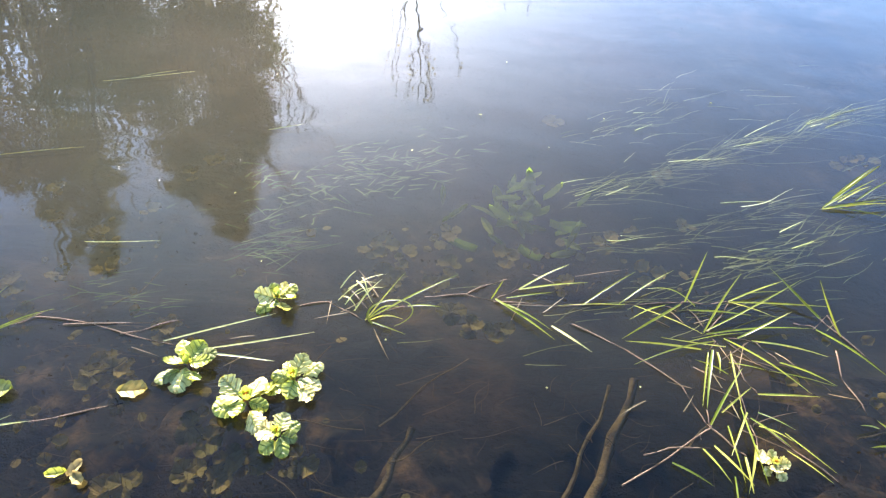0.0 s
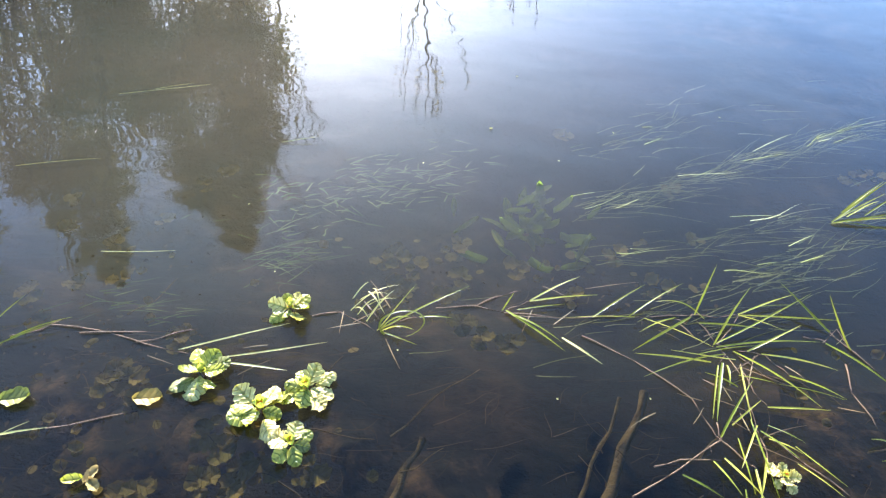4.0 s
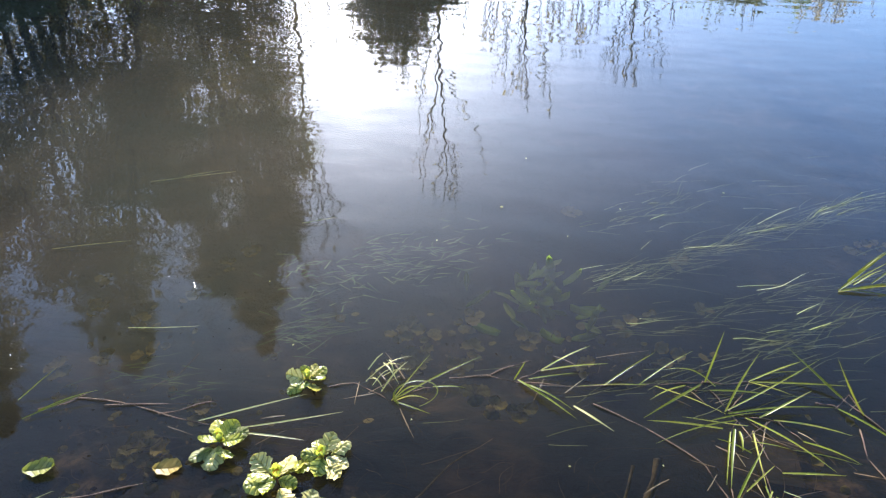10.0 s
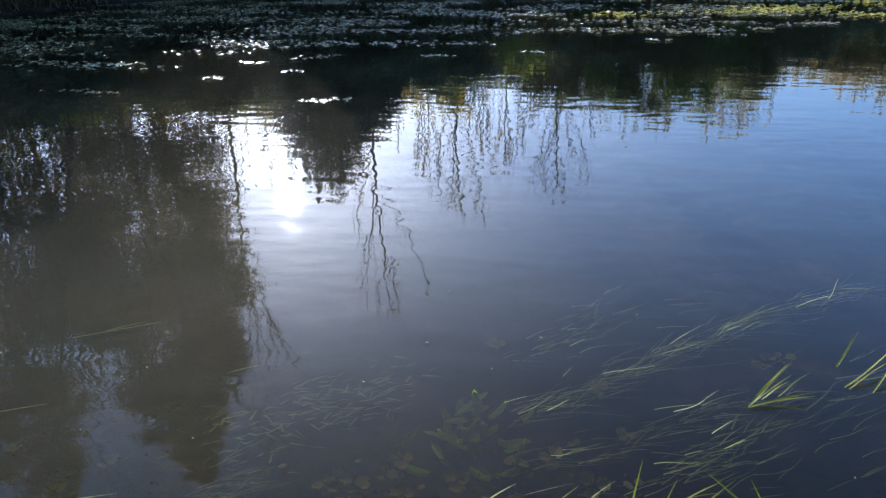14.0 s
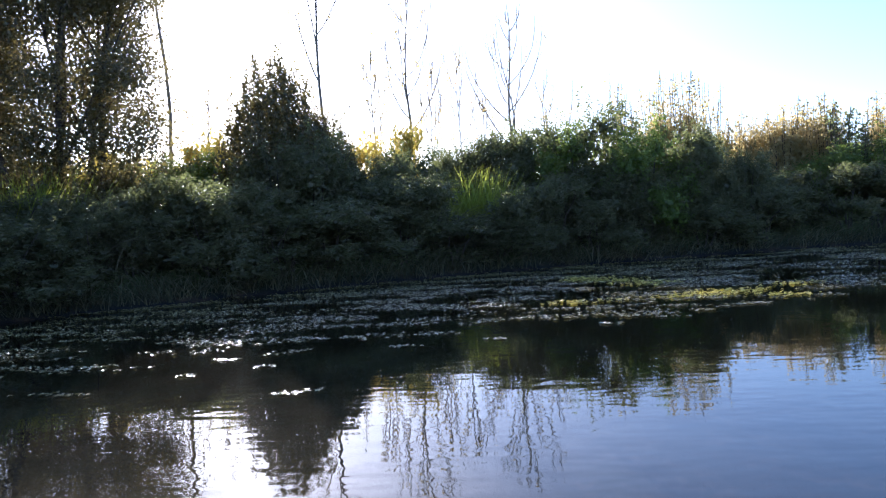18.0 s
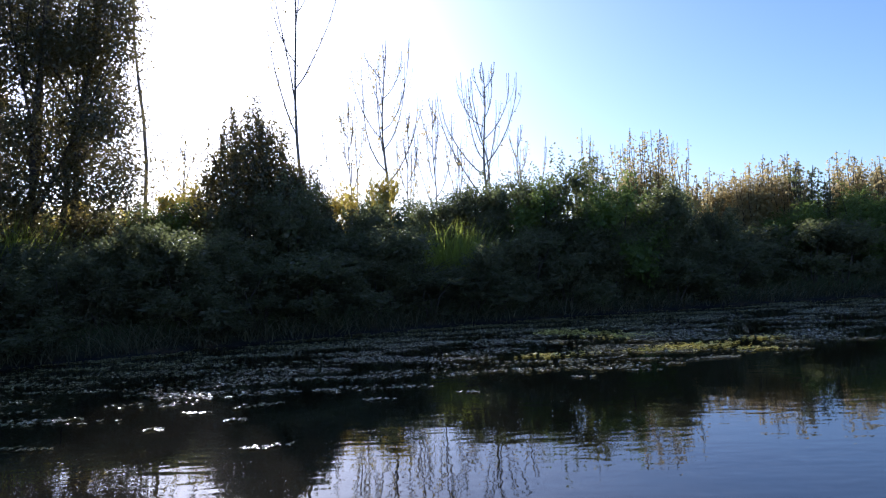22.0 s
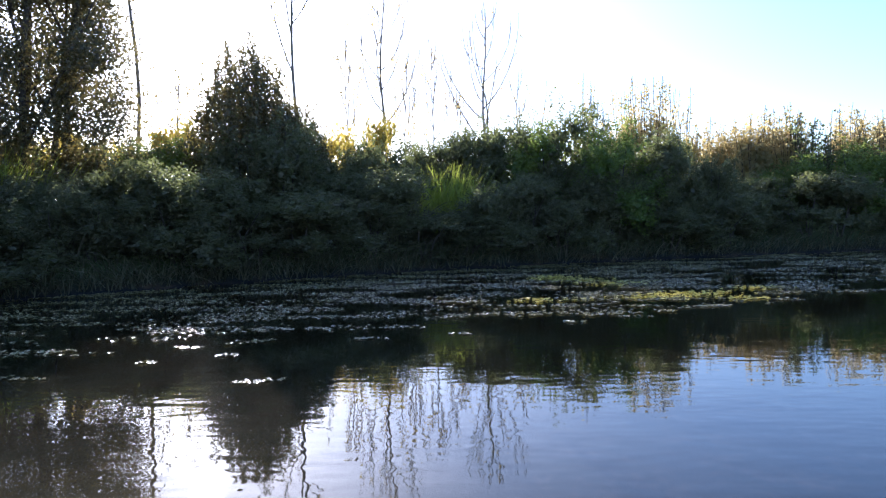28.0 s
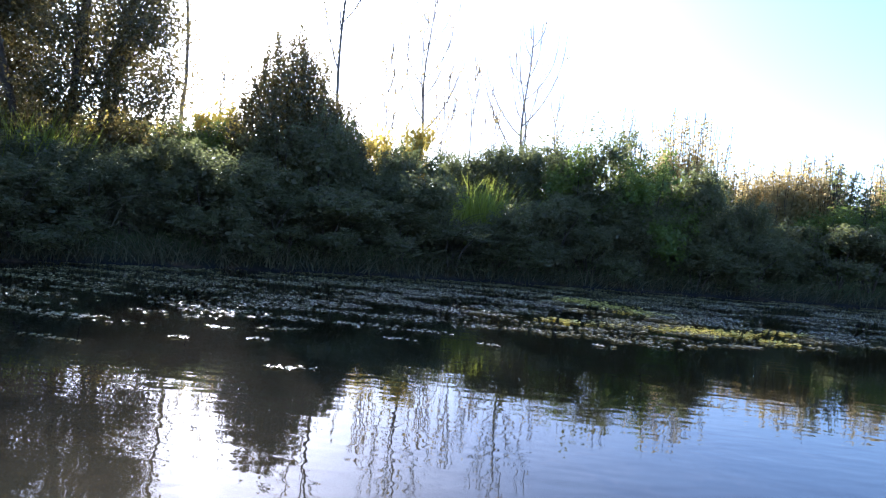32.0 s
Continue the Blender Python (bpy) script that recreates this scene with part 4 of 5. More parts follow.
GRASS_SOUTH = [
    (0.543, 1.168, 0.546, 1.000, 0.006, 0.0100, 0.012), (0.546, 1.008, 0.575, 0.812, 0.010, 0.0138, 0.016), (0.580, 0.964, 0.645, 0.931, 0.010, 0.0080, 0.010),
    (0.475, 0.894, 0.545, 0.807, 0.010, 0.0115, 0.012), (0.450, 0.882, 0.500, 0.805, 0.008, 0.0103, 0.010), (0.381, 0.835, 0.463, 0.792, 0.006, 0.0115, 0.010),
    (0.539, 0.879, 0.541, 0.787, 0.010, 0.0127, 0.010), (0.564, 0.982, 0.632, 0.909, 0.020, 0.0092, 0.010), (0.632, 0.911, 0.710, 0.842, 0.010, 0.0080, 0.010),
    (0.567, 0.912, 0.527, 0.780, 0.020, 0.0115, 0.015), (0.559, 0.996, 0.503, 0.864, 0.020, 0.0090, 0.010),
]
GRASS_SPRIG = [
    (0.848, 1.007, 0.796, 0.993, 0.020, 0.0115, 0.010), (0.867, 0.964, 0.811, 0.946, 0.010, 0.0092, 0.008), (0.885, 0.988, 0.824, 0.998, 0.040, 0.0115, 0.010),
]
GRASS_A = [
    (-0.365, 1.099, -0.291, 1.234, 0.050, 0.0127, 0.010), (-0.359, 1.104, -0.155, 1.274, 0.030, 0.0127, 0.020), (-0.269, 1.166, -0.182, 1.175, 0.005, 0.0115, 0.006),
    (-0.357, 1.098, -0.255, 1.070, 0.004, 0.0103, 0.008), (-0.359, 1.104, -0.282, 1.133, 0.030, 0.0115, 0.050), (-0.355, 1.099, -0.269, 1.110, 0.012, 0.0115, 0.035),
]
GRASS_DRY = [
    (-0.443, 1.164, -0.395, 1.127, 0.010, 0.0100, 0.030), (-0.400, 1.124, -0.348, 1.220, 0.030, 0.0130, 0.020), (-0.451, 1.152, -0.342, 1.251, 0.020, 0.0090, 0.040),
    (-0.457, 1.195, -0.420, 1.227, 0.040, 0.0090, 0.020), (-0.437, 1.195, -0.363, 1.212, 0.020, 0.0100, 0.030), (-0.423, 1.229, -0.359, 1.152, 0.008, 0.0100, 0.030),
    (-0.414, 1.241, -0.372, 1.167, 0.010, 0.0090, 0.050), (-0.429, 1.141, -0.385, 1.182, 0.030, 0.0090, 0.030), (-0.410, 1.180, -0.340, 1.209, 0.010, 0.0080, 0.020),
]
GRASS_B = [
    (-0.049, 1.234, 0.113, 1.121, 0.006, 0.0173, 0.014), (-0.038, 1.226, 0.104, 1.149, 0.006, 0.0115, 0.020), (0.010, 1.282, 0.136, 1.371, 0.030, 0.0127, 0.010),
    (0.010, 1.280, 0.189, 1.331, 0.010, 0.0115, 0.014), (-0.020, 1.243, 0.102, 1.281, 0.008, 0.0127, 0.008), (-0.059, 1.232, -0.034, 1.265, 0.040, 0.0070, 0.010),
]
GRASS_LONE = [
    (0.103, 1.169, 0.204, 1.096, 0.010, 0.0127, 0.010),
]
GRASS_R = [
    (0.893, 1.799, 1.059, 1.932, 0.090, 0.0173, 0.010), (0.894, 1.800, 1.050, 1.898, 0.060, 0.0149, 0.015), (0.945, 1.835, 1.046, 1.900, 0.030, 0.0149, 0.020),
    (0.906, 1.804, 1.163, 1.872, 0.020, 0.0149, 0.020), (0.891, 1.793, 1.121, 1.853, 0.010, 0.0149, 0.015), (0.934, 1.807, 1.063, 1.779, 0.010, 0.0115, 0.010),
]
GRASS_S = [
    (0.934, 1.854, 1.061, 1.963, 0.060, 0.0161, 0.010), (1.262, 2.042, 1.364, 2.153, 0.080, 0.0161, 0.010), (1.242, 1.922, 1.469, 2.093, 0.070, 0.0161, 0.010),
    (1.253, 1.913, 1.426, 2.037, 0.030, 0.0138, 0.020), (1.294, 1.960, 1.515, 1.981, 0.020, 0.0149, 0.020), (1.321, 1.897, 1.483, 2.085, 0.080, 0.0138, 0.010),
    (1.003, 1.854, 1.135, 1.956, 0.030, 0.0138, 0.020), (1.798, 2.851, 2.121, 2.899, 0.020, 0.0184, 0.015),
]
GRASS_WEST = [
    (-1.260, 0.894, -1.133, 0.972, 0.020, 0.0127, 0.010), (-1.283, 0.861, -1.168, 0.950, 0.015, 0.0115, 0.010), (-1.337, 0.916, -1.264, 1.001, 0.050, 0.0115, 0.010),
]
BLADES_PALE = [
    (-0.832, 0.941, -0.588, 1.068, 0.012, 0.0092, 0.008), (-0.714, 0.941, -0.472, 1.026, 0.015, 0.0103, 0.010), (-0.704, 0.927, -0.543, 0.926, 0.010, 0.0127, 0.010),
    (-1.131, 0.630, -1.007, 0.671, 0.012, 0.0115, 0.004), (-1.110, 0.640, -1.048, 0.675, 0.020, 0.0080, 0.004),
]
STEMS = [
    [(-1.185, 0.955), (-1.050, 0.964), (-0.925, 0.944), (-0.779, 0.936)],
    [(-1.100, 0.943), (-0.877, 0.999)],
    [(-0.947, 0.943), (-0.882, 0.978), (-0.818, 1.020)],
    [(-1.020, 0.676), (-0.927, 0.716), (-0.845, 0.762)],
    [(-0.233, 1.210), (-0.132, 1.236), (-0.053, 1.232)],
    [(-0.132, 1.236), (-0.078, 1.282), (-0.018, 1.321)],
    [(-0.052, 1.227), (0.092, 1.240), (0.273, 1.281)],
    [(0.153, 1.186), (0.281, 1.136), (0.418, 1.044), (0.470, 0.940)],
    [(0.274, 0.762), (0.377, 0.850), (0.479, 0.950)],
    [(0.322, 0.844), (0.378, 0.871), (0.470, 0.892)],
    [(0.789, 1.329), (0.839, 1.262), (0.904, 1.189)],
    [(0.466, 0.951), (0.513, 0.903), (0.549, 0.881)],
    [(-0.544, 1.117), (-0.476, 1.145), (-0.374, 1.104)],
    [(0.804, 1.224), (0.800, 1.139), (0.835, 1.046)],
    [(0.593, 0.961), (0.657, 0.911), (0.738, 0.849)],
    [(-1.266, 0.900), (-1.198, 0.938), (-1.166, 0.987)],
]
TUFT_STEMS = [
    [(0.495, 1.229), (0.468, 1.274), (0.439, 1.320)],
    [(0.439, 1.320), (0.354, 1.297), (0.272, 1.280)],
    [(0.495, 1.229), (0.533, 1.287), (0.563, 1.347)],
    [(0.439, 1.320), (0.500, 1.325), (0.567, 1.346)],
    [(0.495, 1.225), (0.546, 1.218), (0.608, 1.216)],
    [(0.608, 1.216), (0.640, 1.182), (0.663, 1.161)],
    [(0.502, 1.216), (0.510, 1.196), (0.489, 1.161)],
    [(0.532, 1.213), (0.581, 1.162), (0.632, 1.128)],
    [(0.542, 1.171), (0.566, 1.093), (0.596, 1.054)],
    [(0.469, 0.988), (0.471, 0.952), (0.476, 0.944)],
    [(0.544, 1.172), (0.547, 1.073), (0.559, 0.984)],
    [(0.439, 1.320), (0.418, 1.283), (0.393, 1.301)],
    [(0.763, 1.287), (0.808, 1.342), (0.829, 1.276)],
    [(0.559, 0.984), (0.570, 0.929), (0.570, 0.861)],
    [(0.476, 0.944), (0.448, 0.918), (0.450, 0.905)],
    [(-0.049, 1.237), (-0.022, 1.259), (0.013, 1.286)],
    [(-0.366, 1.102), (-0.324, 1.142), (-0.270, 1.169)],
    [(0.716, 1.296), (0.751, 1.299), (0.774, 1.289)],
]
ROSETTES = [
    (-0.603, 1.119, 0.122),
    (-0.739, 0.881, 0.161),
    (-0.479, 0.884, 0.146),
    (-0.565, 0.808, 0.161),
    (-0.464, 0.739, 0.124),
    (0.594, 0.866, 0.092),
]
SUNKEN_LEAVES = [
    (-0.40, 1.43), (-0.42, 1.39), (-0.32, 1.38), (-0.37, 1.31), (-0.19, 1.38),
    (-0.22, 1.47), (-0.21, 1.52), (-0.03, 1.46), (0.25, 1.57), (0.36, 1.45),
    (0.48, 1.68), (0.43, 1.93), (0.13, 1.37), (-0.10, 1.16), (-0.03, 1.17),
    (-0.16, 1.21), (0.06, 2.16), (1.05, 2.13), (1.12, 2.14), (-1.24, 1.13),
    (-1.25, 0.99), (-1.35, 1.08), (-1.13, 1.17), (-0.97, 0.88), (-0.97, 0.83),
    (-0.89, 0.82), (-0.93, 0.86), (-0.62, 0.72), (-0.64, 0.64), (-0.57, 0.69),
    (-0.76, 0.60), (-0.68, 0.74), (-0.61, 0.76), (-0.80, 0.56), (-0.88, 1.01),
    (-0.22, 1.31), (-0.57, 0.64), (-0.34, 1.28), (-0.53, 0.69), (-0.42, 0.72),
]

floating_grass(GRASS_MAIN, "spreading tuft of green floating grass on the water", M_BLADE, 1)
floating_grass(GRASS_MAIN_LOW, "lower half of a green floating grass tuft", M_BLADE, 2)
floating_grass(GRASS_EAST, "three broad green grass blades lying on the water", M_BLADE, 3)
floating_grass(GRASS_SOUTH, "tangled green grass blades near the bank", M_BLADE, 4)
floating_grass(GRASS_SPRIG, "small green grass sprig by the bank", M_BLADE, 5)
floating_grass(GRASS_A, "bright floating grass tuft with a looped blade", M_BLADE, 6)
verts, faces = [], []
for i in range(19):
    a = radians(215 - 300 * i / 18)
    w = 0.0028 * (1 - 0.7 * (i / 18) ** 2)
    cx, cy, z = 0.058 * math.cos(a), 0.036 * math.sin(a), 0.006 + 0.02 * math.sin(math.pi * i / 18)
    for k in (-1, 0, 1):
        verts.append((cx + k * w * math.cos(a), cy + k * w * math.sin(a), z + abs(k) * w * 0.4))
for i in range(18):
    for k in range(2):
        faces.append((i * 3 + k, i * 3 + k + 1, i * 3 + k + 4, i * 3 + k + 3))
curl = piece("curled_blade", fast_mesh("curled_blade", verts, faces, True), M_BLADE)
curl.matrix_basis = pose(-0.305, 1.122, 0.002, 0, 0, 20)
tagged(curl, "green grass blade bent into a loop on the water", "water grass", "floating grass tufts")
floating_grass(GRASS_DRY, "curled pale dry grass blades on the water", M_BLADE_PALE, 7)
floating_grass(GRASS_B, "floating grass tuft with two broad pale blades", M_BLADE, 8)
rnd = random.Random(77)
extra = []
for k in range(7):
    x, y, a = 0.50 + rnd.gauss(0, 0.13), 1.22 + rnd.gauss(0, 0.10), rnd.uniform(-0.6, 0.9) + (math.pi if rnd.random() < 0.3 else 0)
    s = rnd.uniform(0.07, 0.19)
    extra.append((x, y, x + math.cos(a) * s, y + math.sin(a) * s, rnd.uniform(0.002, 0.03), 0.007, rnd.uniform(0.003, 0.012)))
for k in range(4):
    x, y, a = 0.52 + rnd.gauss(0, 0.07), 0.98 + rnd.gauss(0, 0.09), rnd.uniform(-2.1, -0.7)
    s = rnd.uniform(0.07, 0.17)
    extra.append((x, y, x + math.cos(a) * s, y + math.sin(a) * s, rnd.uniform(0.002, 0.03), 0.007, rnd.uniform(0.003, 0.012)))
floating_grass(extra, "thin young blades mixed into the green tuft", M_BLADE, 14)
rnd = random.Random(78)
withered = []
for cx, cy, spread, n in [(0.52, 1.20, 0.13, 12), (0.50, 1.02, 0.09, 9), (0.05, 1.24, 0.10, 5), (-0.38, 1.14, 0.07, 6), (-0.75, 0.95, 0.14, 4)]:
    for k in range(n):
        x, y, a = cx + rnd.gauss(0, spread), cy + rnd.gauss(0, spread * 0.7), rnd.uniform(0, 6.28)
        l = rnd.uniform(0.05, 0.16)
        withered.append((x, y, x + math.cos(a) * l, y + math.sin(a) * l * 0.7, rnd.uniform(0.0, 0.012), 0.006, rnd.uniform(0.001, 0.006)))
floating_grass(withered, "thin withered brown blades tangled in the tufts", M_BLADE_DRY, 15)
floating_grass(GRASS_LONE, "single pale grass blade on the water", M_BLADE_PALE, 9)
floating_grass(GRASS_R, "bright green grass tuft rising from the water", M_BLADE, 10)
floating_grass(GRASS_S, "green grass blades rising from deeper water", M_BLADE, 11)
floating_grass(GRASS_WEST, "dark green grass blades at the water's edge", M_BLADE, 12)
floating_grass(BLADES_PALE, "long whitish flattened blades among rosettes", M_BLADE_PALE, 13)
for i, line in enumerate(STEMS + TUFT_STEMS):
    verts, faces = [], []
    x0, y0 = line[0]
    pts = []
    for (ax, ay), (bx, by) in zip(line[:-1], line[1:]):
        for k in range(4):
            pts.append((ax + (bx - ax) * k / 4 - x0, ay + (by - ay) * k / 4 - y0, 0.001 + 0.003 * math.sin(len(pts) * 1.1 + i)))
    pts.append((line[-1][0] - x0, line[-1][1] - y0, -0.004))
    tube(verts, faces, pts, [(0.0021 if i < len(STEMS) else 0.0016) - 0.0009 * k / len(pts) for k in range(len(pts))], 6)
    st = piece("grass_stem", fast_mesh("grass_stem", [tuple(v) for v in verts], faces, True), M_STEM)
    st.matrix_basis = pose(x0, y0, 0)
    tagged(st, "thin reddish-brown grass stem floating on the water", "plant stem", "floating stems")


# ---- near water: primrose rosettes ----
def pad_mesh(name, length, width, cup, quilt, seed, ragged=0.05, nu=12, nv=8, ribs=4.5):
    """A broad oval leaf along x with a sunk midrib and raised quilting between its veins."""
    rng = random.Random(seed)
    verts, faces = [], []
    ph, curl = rng.uniform(0, 6), rng.uniform(-0.25, 0.25)
    for i in range(nu + 1):
        u = i / nu
        w = width * 0.36 * (math.sin(math.pi * u ** 1.15) ** 0.55) + 0.0008
        for j in range(nv + 1):
            s = 2 * j / nv - 1
            edge = 1 + ragged * (math.sin(u * 17 + ph + s * 2) + 0.6 * math.sin(u * 37 + ph * 3 - s * 5))
            z = cup * (s * s * 0.8 + (u - 0.4) ** 2 * 1.2) * length + quilt * abs(math.sin((u * ribs - abs(s) * 1.1) * math.pi)) * (1 - 0.4 * abs(s)) * min(1, 5 * abs(s)) + curl * u * u * length * 0.3
            verts.append((length * u, s * w * edge, z))
    for i in range(nu):
        for j in range(nv):
            a = i * (nv + 1) + j
            faces.append((a, a + 1, a + nv + 2, a + nv + 1))
    return fast_mesh(name, verts, faces, True)


def primrose(x, y, diameter, seed, label, count=8, share=0.3):
    rng = random.Random(seed)
    thing = empty("water_primrose", pose(x, y, 0), label, "water plant", "floating primrose rosettes")
    ln = diameter * 0.50
    for i in range(count):
        a = 360 * i / count + rng.uniform(-14, 14)
        pale_leaf = rng.random() < share
        s = rng.uniform(0.68, 0.95) * (1.12 if pale_leaf else 1)
        mat = M_PAD_WORN_GLARE if pale_leaf else M_PAD if rng.random() < 0.75 else M_PAD_DARK
        ob = piece("leaf", pad_mesh("leaf", ln * s, ln * s * rng.uniform(0.95, 1.2), rng.uniform(-0.15, 0.16), 0.004, seed * 31 + i, 0.16 if pale_leaf else 0.05, 20, 10, 4.6), mat, thing, "pale leaf with a ragged edge, weathered and in part painted glare" if pale_leaf else "")
        rv, rf = [], []
        tube(rv, rf, [(ln * s * (0.03 + 0.15 * k), 0, 0.0012 + ob.data.vertices[5 + 11 * round(20 * (0.03 + 0.15 * k))].co.z) for k in range(7)], [0.0012 - 0.00014 * k for k in range(7)], 4)
        piece("midrib", fast_mesh("midrib", [tuple(q) for q in rv], rf, True), M_PAD_SHADE, ob, "pale yellow-green midrib")
        out = ln * (0.10 + 0.22 * (i % 2) + (0.05 if pale_leaf else 0))
        ob.matrix_basis = pose(math.cos(radians(a)) * out, math.sin(radians(a)) * out, 0.008 + 0.006 * (1 - i % 2), rng.uniform(-32, 32), -rng.uniform(-10, 26), a)
    for i in range(4):
        a = 90 * i + rng.uniform(0, 50)
        ob = piece("young_leaf", pad_mesh("young_leaf", ln * 0.55, ln * 0.36, 0.3, 0.002, seed * 57 + i), M_PAD_SHADE, thing, "upright yellow-green young leaf")
        ob.matrix_basis = pose(0, 0, 0.016, rng.uniform(-10, 10), -rng.uniform(38, 68), a)
    for i in range(4):
        ob = piece("bud", pad_mesh("bud", ln * 0.36, ln * 0.16, 0.4, 0.001, seed * 77 + i), M_PAD_RED, thing, "orange-red unfolding bud")
        ob.matrix_basis = pose(0, 0, 0.02, 0, -rng.uniform(50, 80), 90 * i + rng.uniform(0, 60))
    verts, faces = [], []
    tube(verts, faces, [(0, 0, 0.02), (0.004, 0.002, -0.01), (0.02, -0.012, -0.03)], [0.003, 0.003, 0.002], 6)
    piece("stem", fast_mesh("stem", [tuple(v) for v in verts], faces, True), M_STEM, thing)
    return thing


# The first rosette's high share of pale leaves paints in its sun glare.
for i, (x, y, d) in enumerate(ROSETTES):
    primrose(x, y, d * (0.84 if i < 5 else 0.66), 5 + i, "water primrose rosette with quilted pale green leaves" if i < 5 else "curled small primrose rosette in the grass", (8, 8, 8, 8, 7, 8)[i], (0.55, 0.3, 0.3, 0.3, 0.3, 0.9)[i])


def single_leaf(name, x, y, z, length, width, cup, turn, seed, material, label, category, group="", tilt=0.0):
    ob = piece(name, pad_mesh(name, length, width, cup, length * 0.06, seed, 0.1), material)
    ob.matrix_basis = pose(x, y, z, tilt, 0, turn)
    return tagged(ob, label, category, group)


single_leaf("floating_leaf", -1.17, 0.72, 0.002, 0.075, 0.07, 0.14, 20, 301, M_PAD_DARK, "cupped green leaf with a wet hollow, floating", "leaf")
single_leaf("floating_leaf", -0.87, 0.785, 0.002, 0.07, 0.065, 0.10, 15, 302, M_PAD_BROWN, "half-drowned yellow-brown leaf at the surface", "leaf")
for k, (dx, dy, turn, mat) in enumerate([(-0.012, -0.010, 75, M_SUNK), (-0.004, 0.0, -35, M_SUNK), (-0.014, -0.002, 205, M_PAD)]):
    single_leaf("dead_leaf", -0.85 + dx, 0.58 + dy, 0.004 + 0.004 * k, 0.042, 0.03, 0.2, turn, 310 + k, mat, "curled brown and white dead leaf at the surface", "leaf")
STRAWS = [
    (-1.61, 2.04, -1.30, 2.17, 0.006, 0.005, 0.003), (-1.70, 1.55, -1.45, 1.64, 0.005, 0.005, 0.003), (-1.21, 1.23, -1.00, 1.27, 0.006, 0.006, 0.003), (-0.90, 1.86, -0.79, 1.90, 0.012, 0.008, 0.003), (-1.50, 2.10, -1.36, 2.16, 0.010, 0.006, 0.004),
]
for k, row in enumerate(STRAWS):
    floating_grass([row], "single thin straw floating on the open water", M_BLADE_PALE, 30 + k)
GOLDEN_LEAVES = [(-1.06, 1.74), (-1.48, 1.51), (-1.25, 1.34), (-1.17, 1.47), (-1.10, 1.66), (-1.42, 1.36)]
rnd = random.Random(5)
for k, (x, y) in enumerate(SUNKEN_LEAVES + GOLDEN_LEAVES):
    n = rnd.choice((3, 4, 4, 5))
    thing = empty("sunken_rosette", pose(x, y, -rnd.uniform(0.026, 0.045) - 0.03 * (k >= len(SUNKEN_LEAVES))), "drowned brown rotting rosette just under the surface", "leaf", "sunken rosettes")
    for j in range(n):
        s = rnd.uniform(0.026, 0.05)
        ob = piece("leaf", pad_mesh("leaf", s, s * rnd.uniform(1.1, 1.7), rnd.uniform(0.0, 0.22), 0.004, 400 + k * 3 + j, 0.16), M_SUNK, thing)
        ob.matrix_basis = pose(rnd.uniform(-0.008, 0.008), rnd.uniform(-0.008, 0.008), -0.005 * j, rnd.uniform(-14, 14), rnd.uniform(-14, 8), 360 * j / n + rnd.uniform(-30, 30))

# drowned green pondweed
pond = empty("pondweed", pose(-0.05, 1.66, -0.055), "drowned green pondweed with broad leaves", "water plant")
for k in range(44):
    a, d = rnd.uniform(0, 6.28), rnd.uniform(0.0, 0.2)
    s = rnd.uniform(0.06, 0.10)
    ob = piece("leaf", pad_mesh("leaf", s, s * rnd.uniform(0.28, 0.45), rnd.uniform(0, 0.4), 0.003, 600 + k, 0.04), M_SUNK_GREEN, pond)
    ob.matrix_basis = pose(math.cos(a) * d * 1.2, math.sin(a) * d * 0.95, rnd.uniform(-0.07, 0.03), rnd.uniform(-25, 25), rnd.uniform(-25, 25), rnd.uniform(-70, 110))

# ribbon weed streaming with the slow current
M_SUNK_WEED = leaf_material("drowned_weed", [(0, (0.06, 0.11, 0.015)), (0.6, (0.12, 0.18, 0.03)), (1, (0.26, 0.30, 0.07))], (0.2, 0.3, 0.05), 0.25)
rng = np.random.default_rng(31)


def sway(v, n, amount):
    """Winds the strips to and fro along their length."""
    s = v.reshape(n, -1, 3).copy()
    u = np.repeat(np.linspace(0, 1, s.shape[1] // 2), 2)[None]
    d = s[:, -1] - s[:, 0]
    side = np.stack([-d[:, 1], d[:, 0]], 1)
    w = amount * np.sin(u * rng.uniform(2.5, 6.0, (n, 1)) + rng.uniform(0, 6.28, (n, 1))) * rng.uniform(0.3, 1.2, (n, 1))
    s[:, :, 0] += w * side[:, :1]
    s[:, :, 1] += w * side[:, 1:]
    return s.reshape(-1, 3)


def weed(name_label, x, y, sx, sy, n, length, heading, depth, width=0.0026, material=None, wild=0.16):
    """A bed of thin drowned ribbons, all trailing one way."""
    r = np.stack([rng.normal(0, sx, n), rng.normal(0, sy, n)], 1)
    c, s = math.cos(heading), math.sin(heading)
    r = np.stack([r[:, 0] * c - r[:, 1] * s, r[:, 0] * s + r[:, 1] * c], 1)
    roots = np.column_stack([r, -depth * 1.6 * rng.random(n) - 0.004])
    h = heading + rng.normal(scale=wild, size=n)
    dirs = np.column_stack([np.cos(h), np.sin(h), rng.normal(scale=0.05, size=n)])
    v, f = ribbons(rng, roots, dirs, length, width, 0.2, 7)
    v = sway(v, n, 0.03 if wild < 0.6 else 0.14)
    v[:, 2] = np.minimum(v[:, 2], -0.003)
    ob = piece("ribbon_weed", fast_mesh("ribbon_weed", v, f), material or M_WEED)
    ob.matrix_basis = pose(x, y, 0)
    tagged(ob, name_label, "water weed", "ribbon weed beds", "stuff")


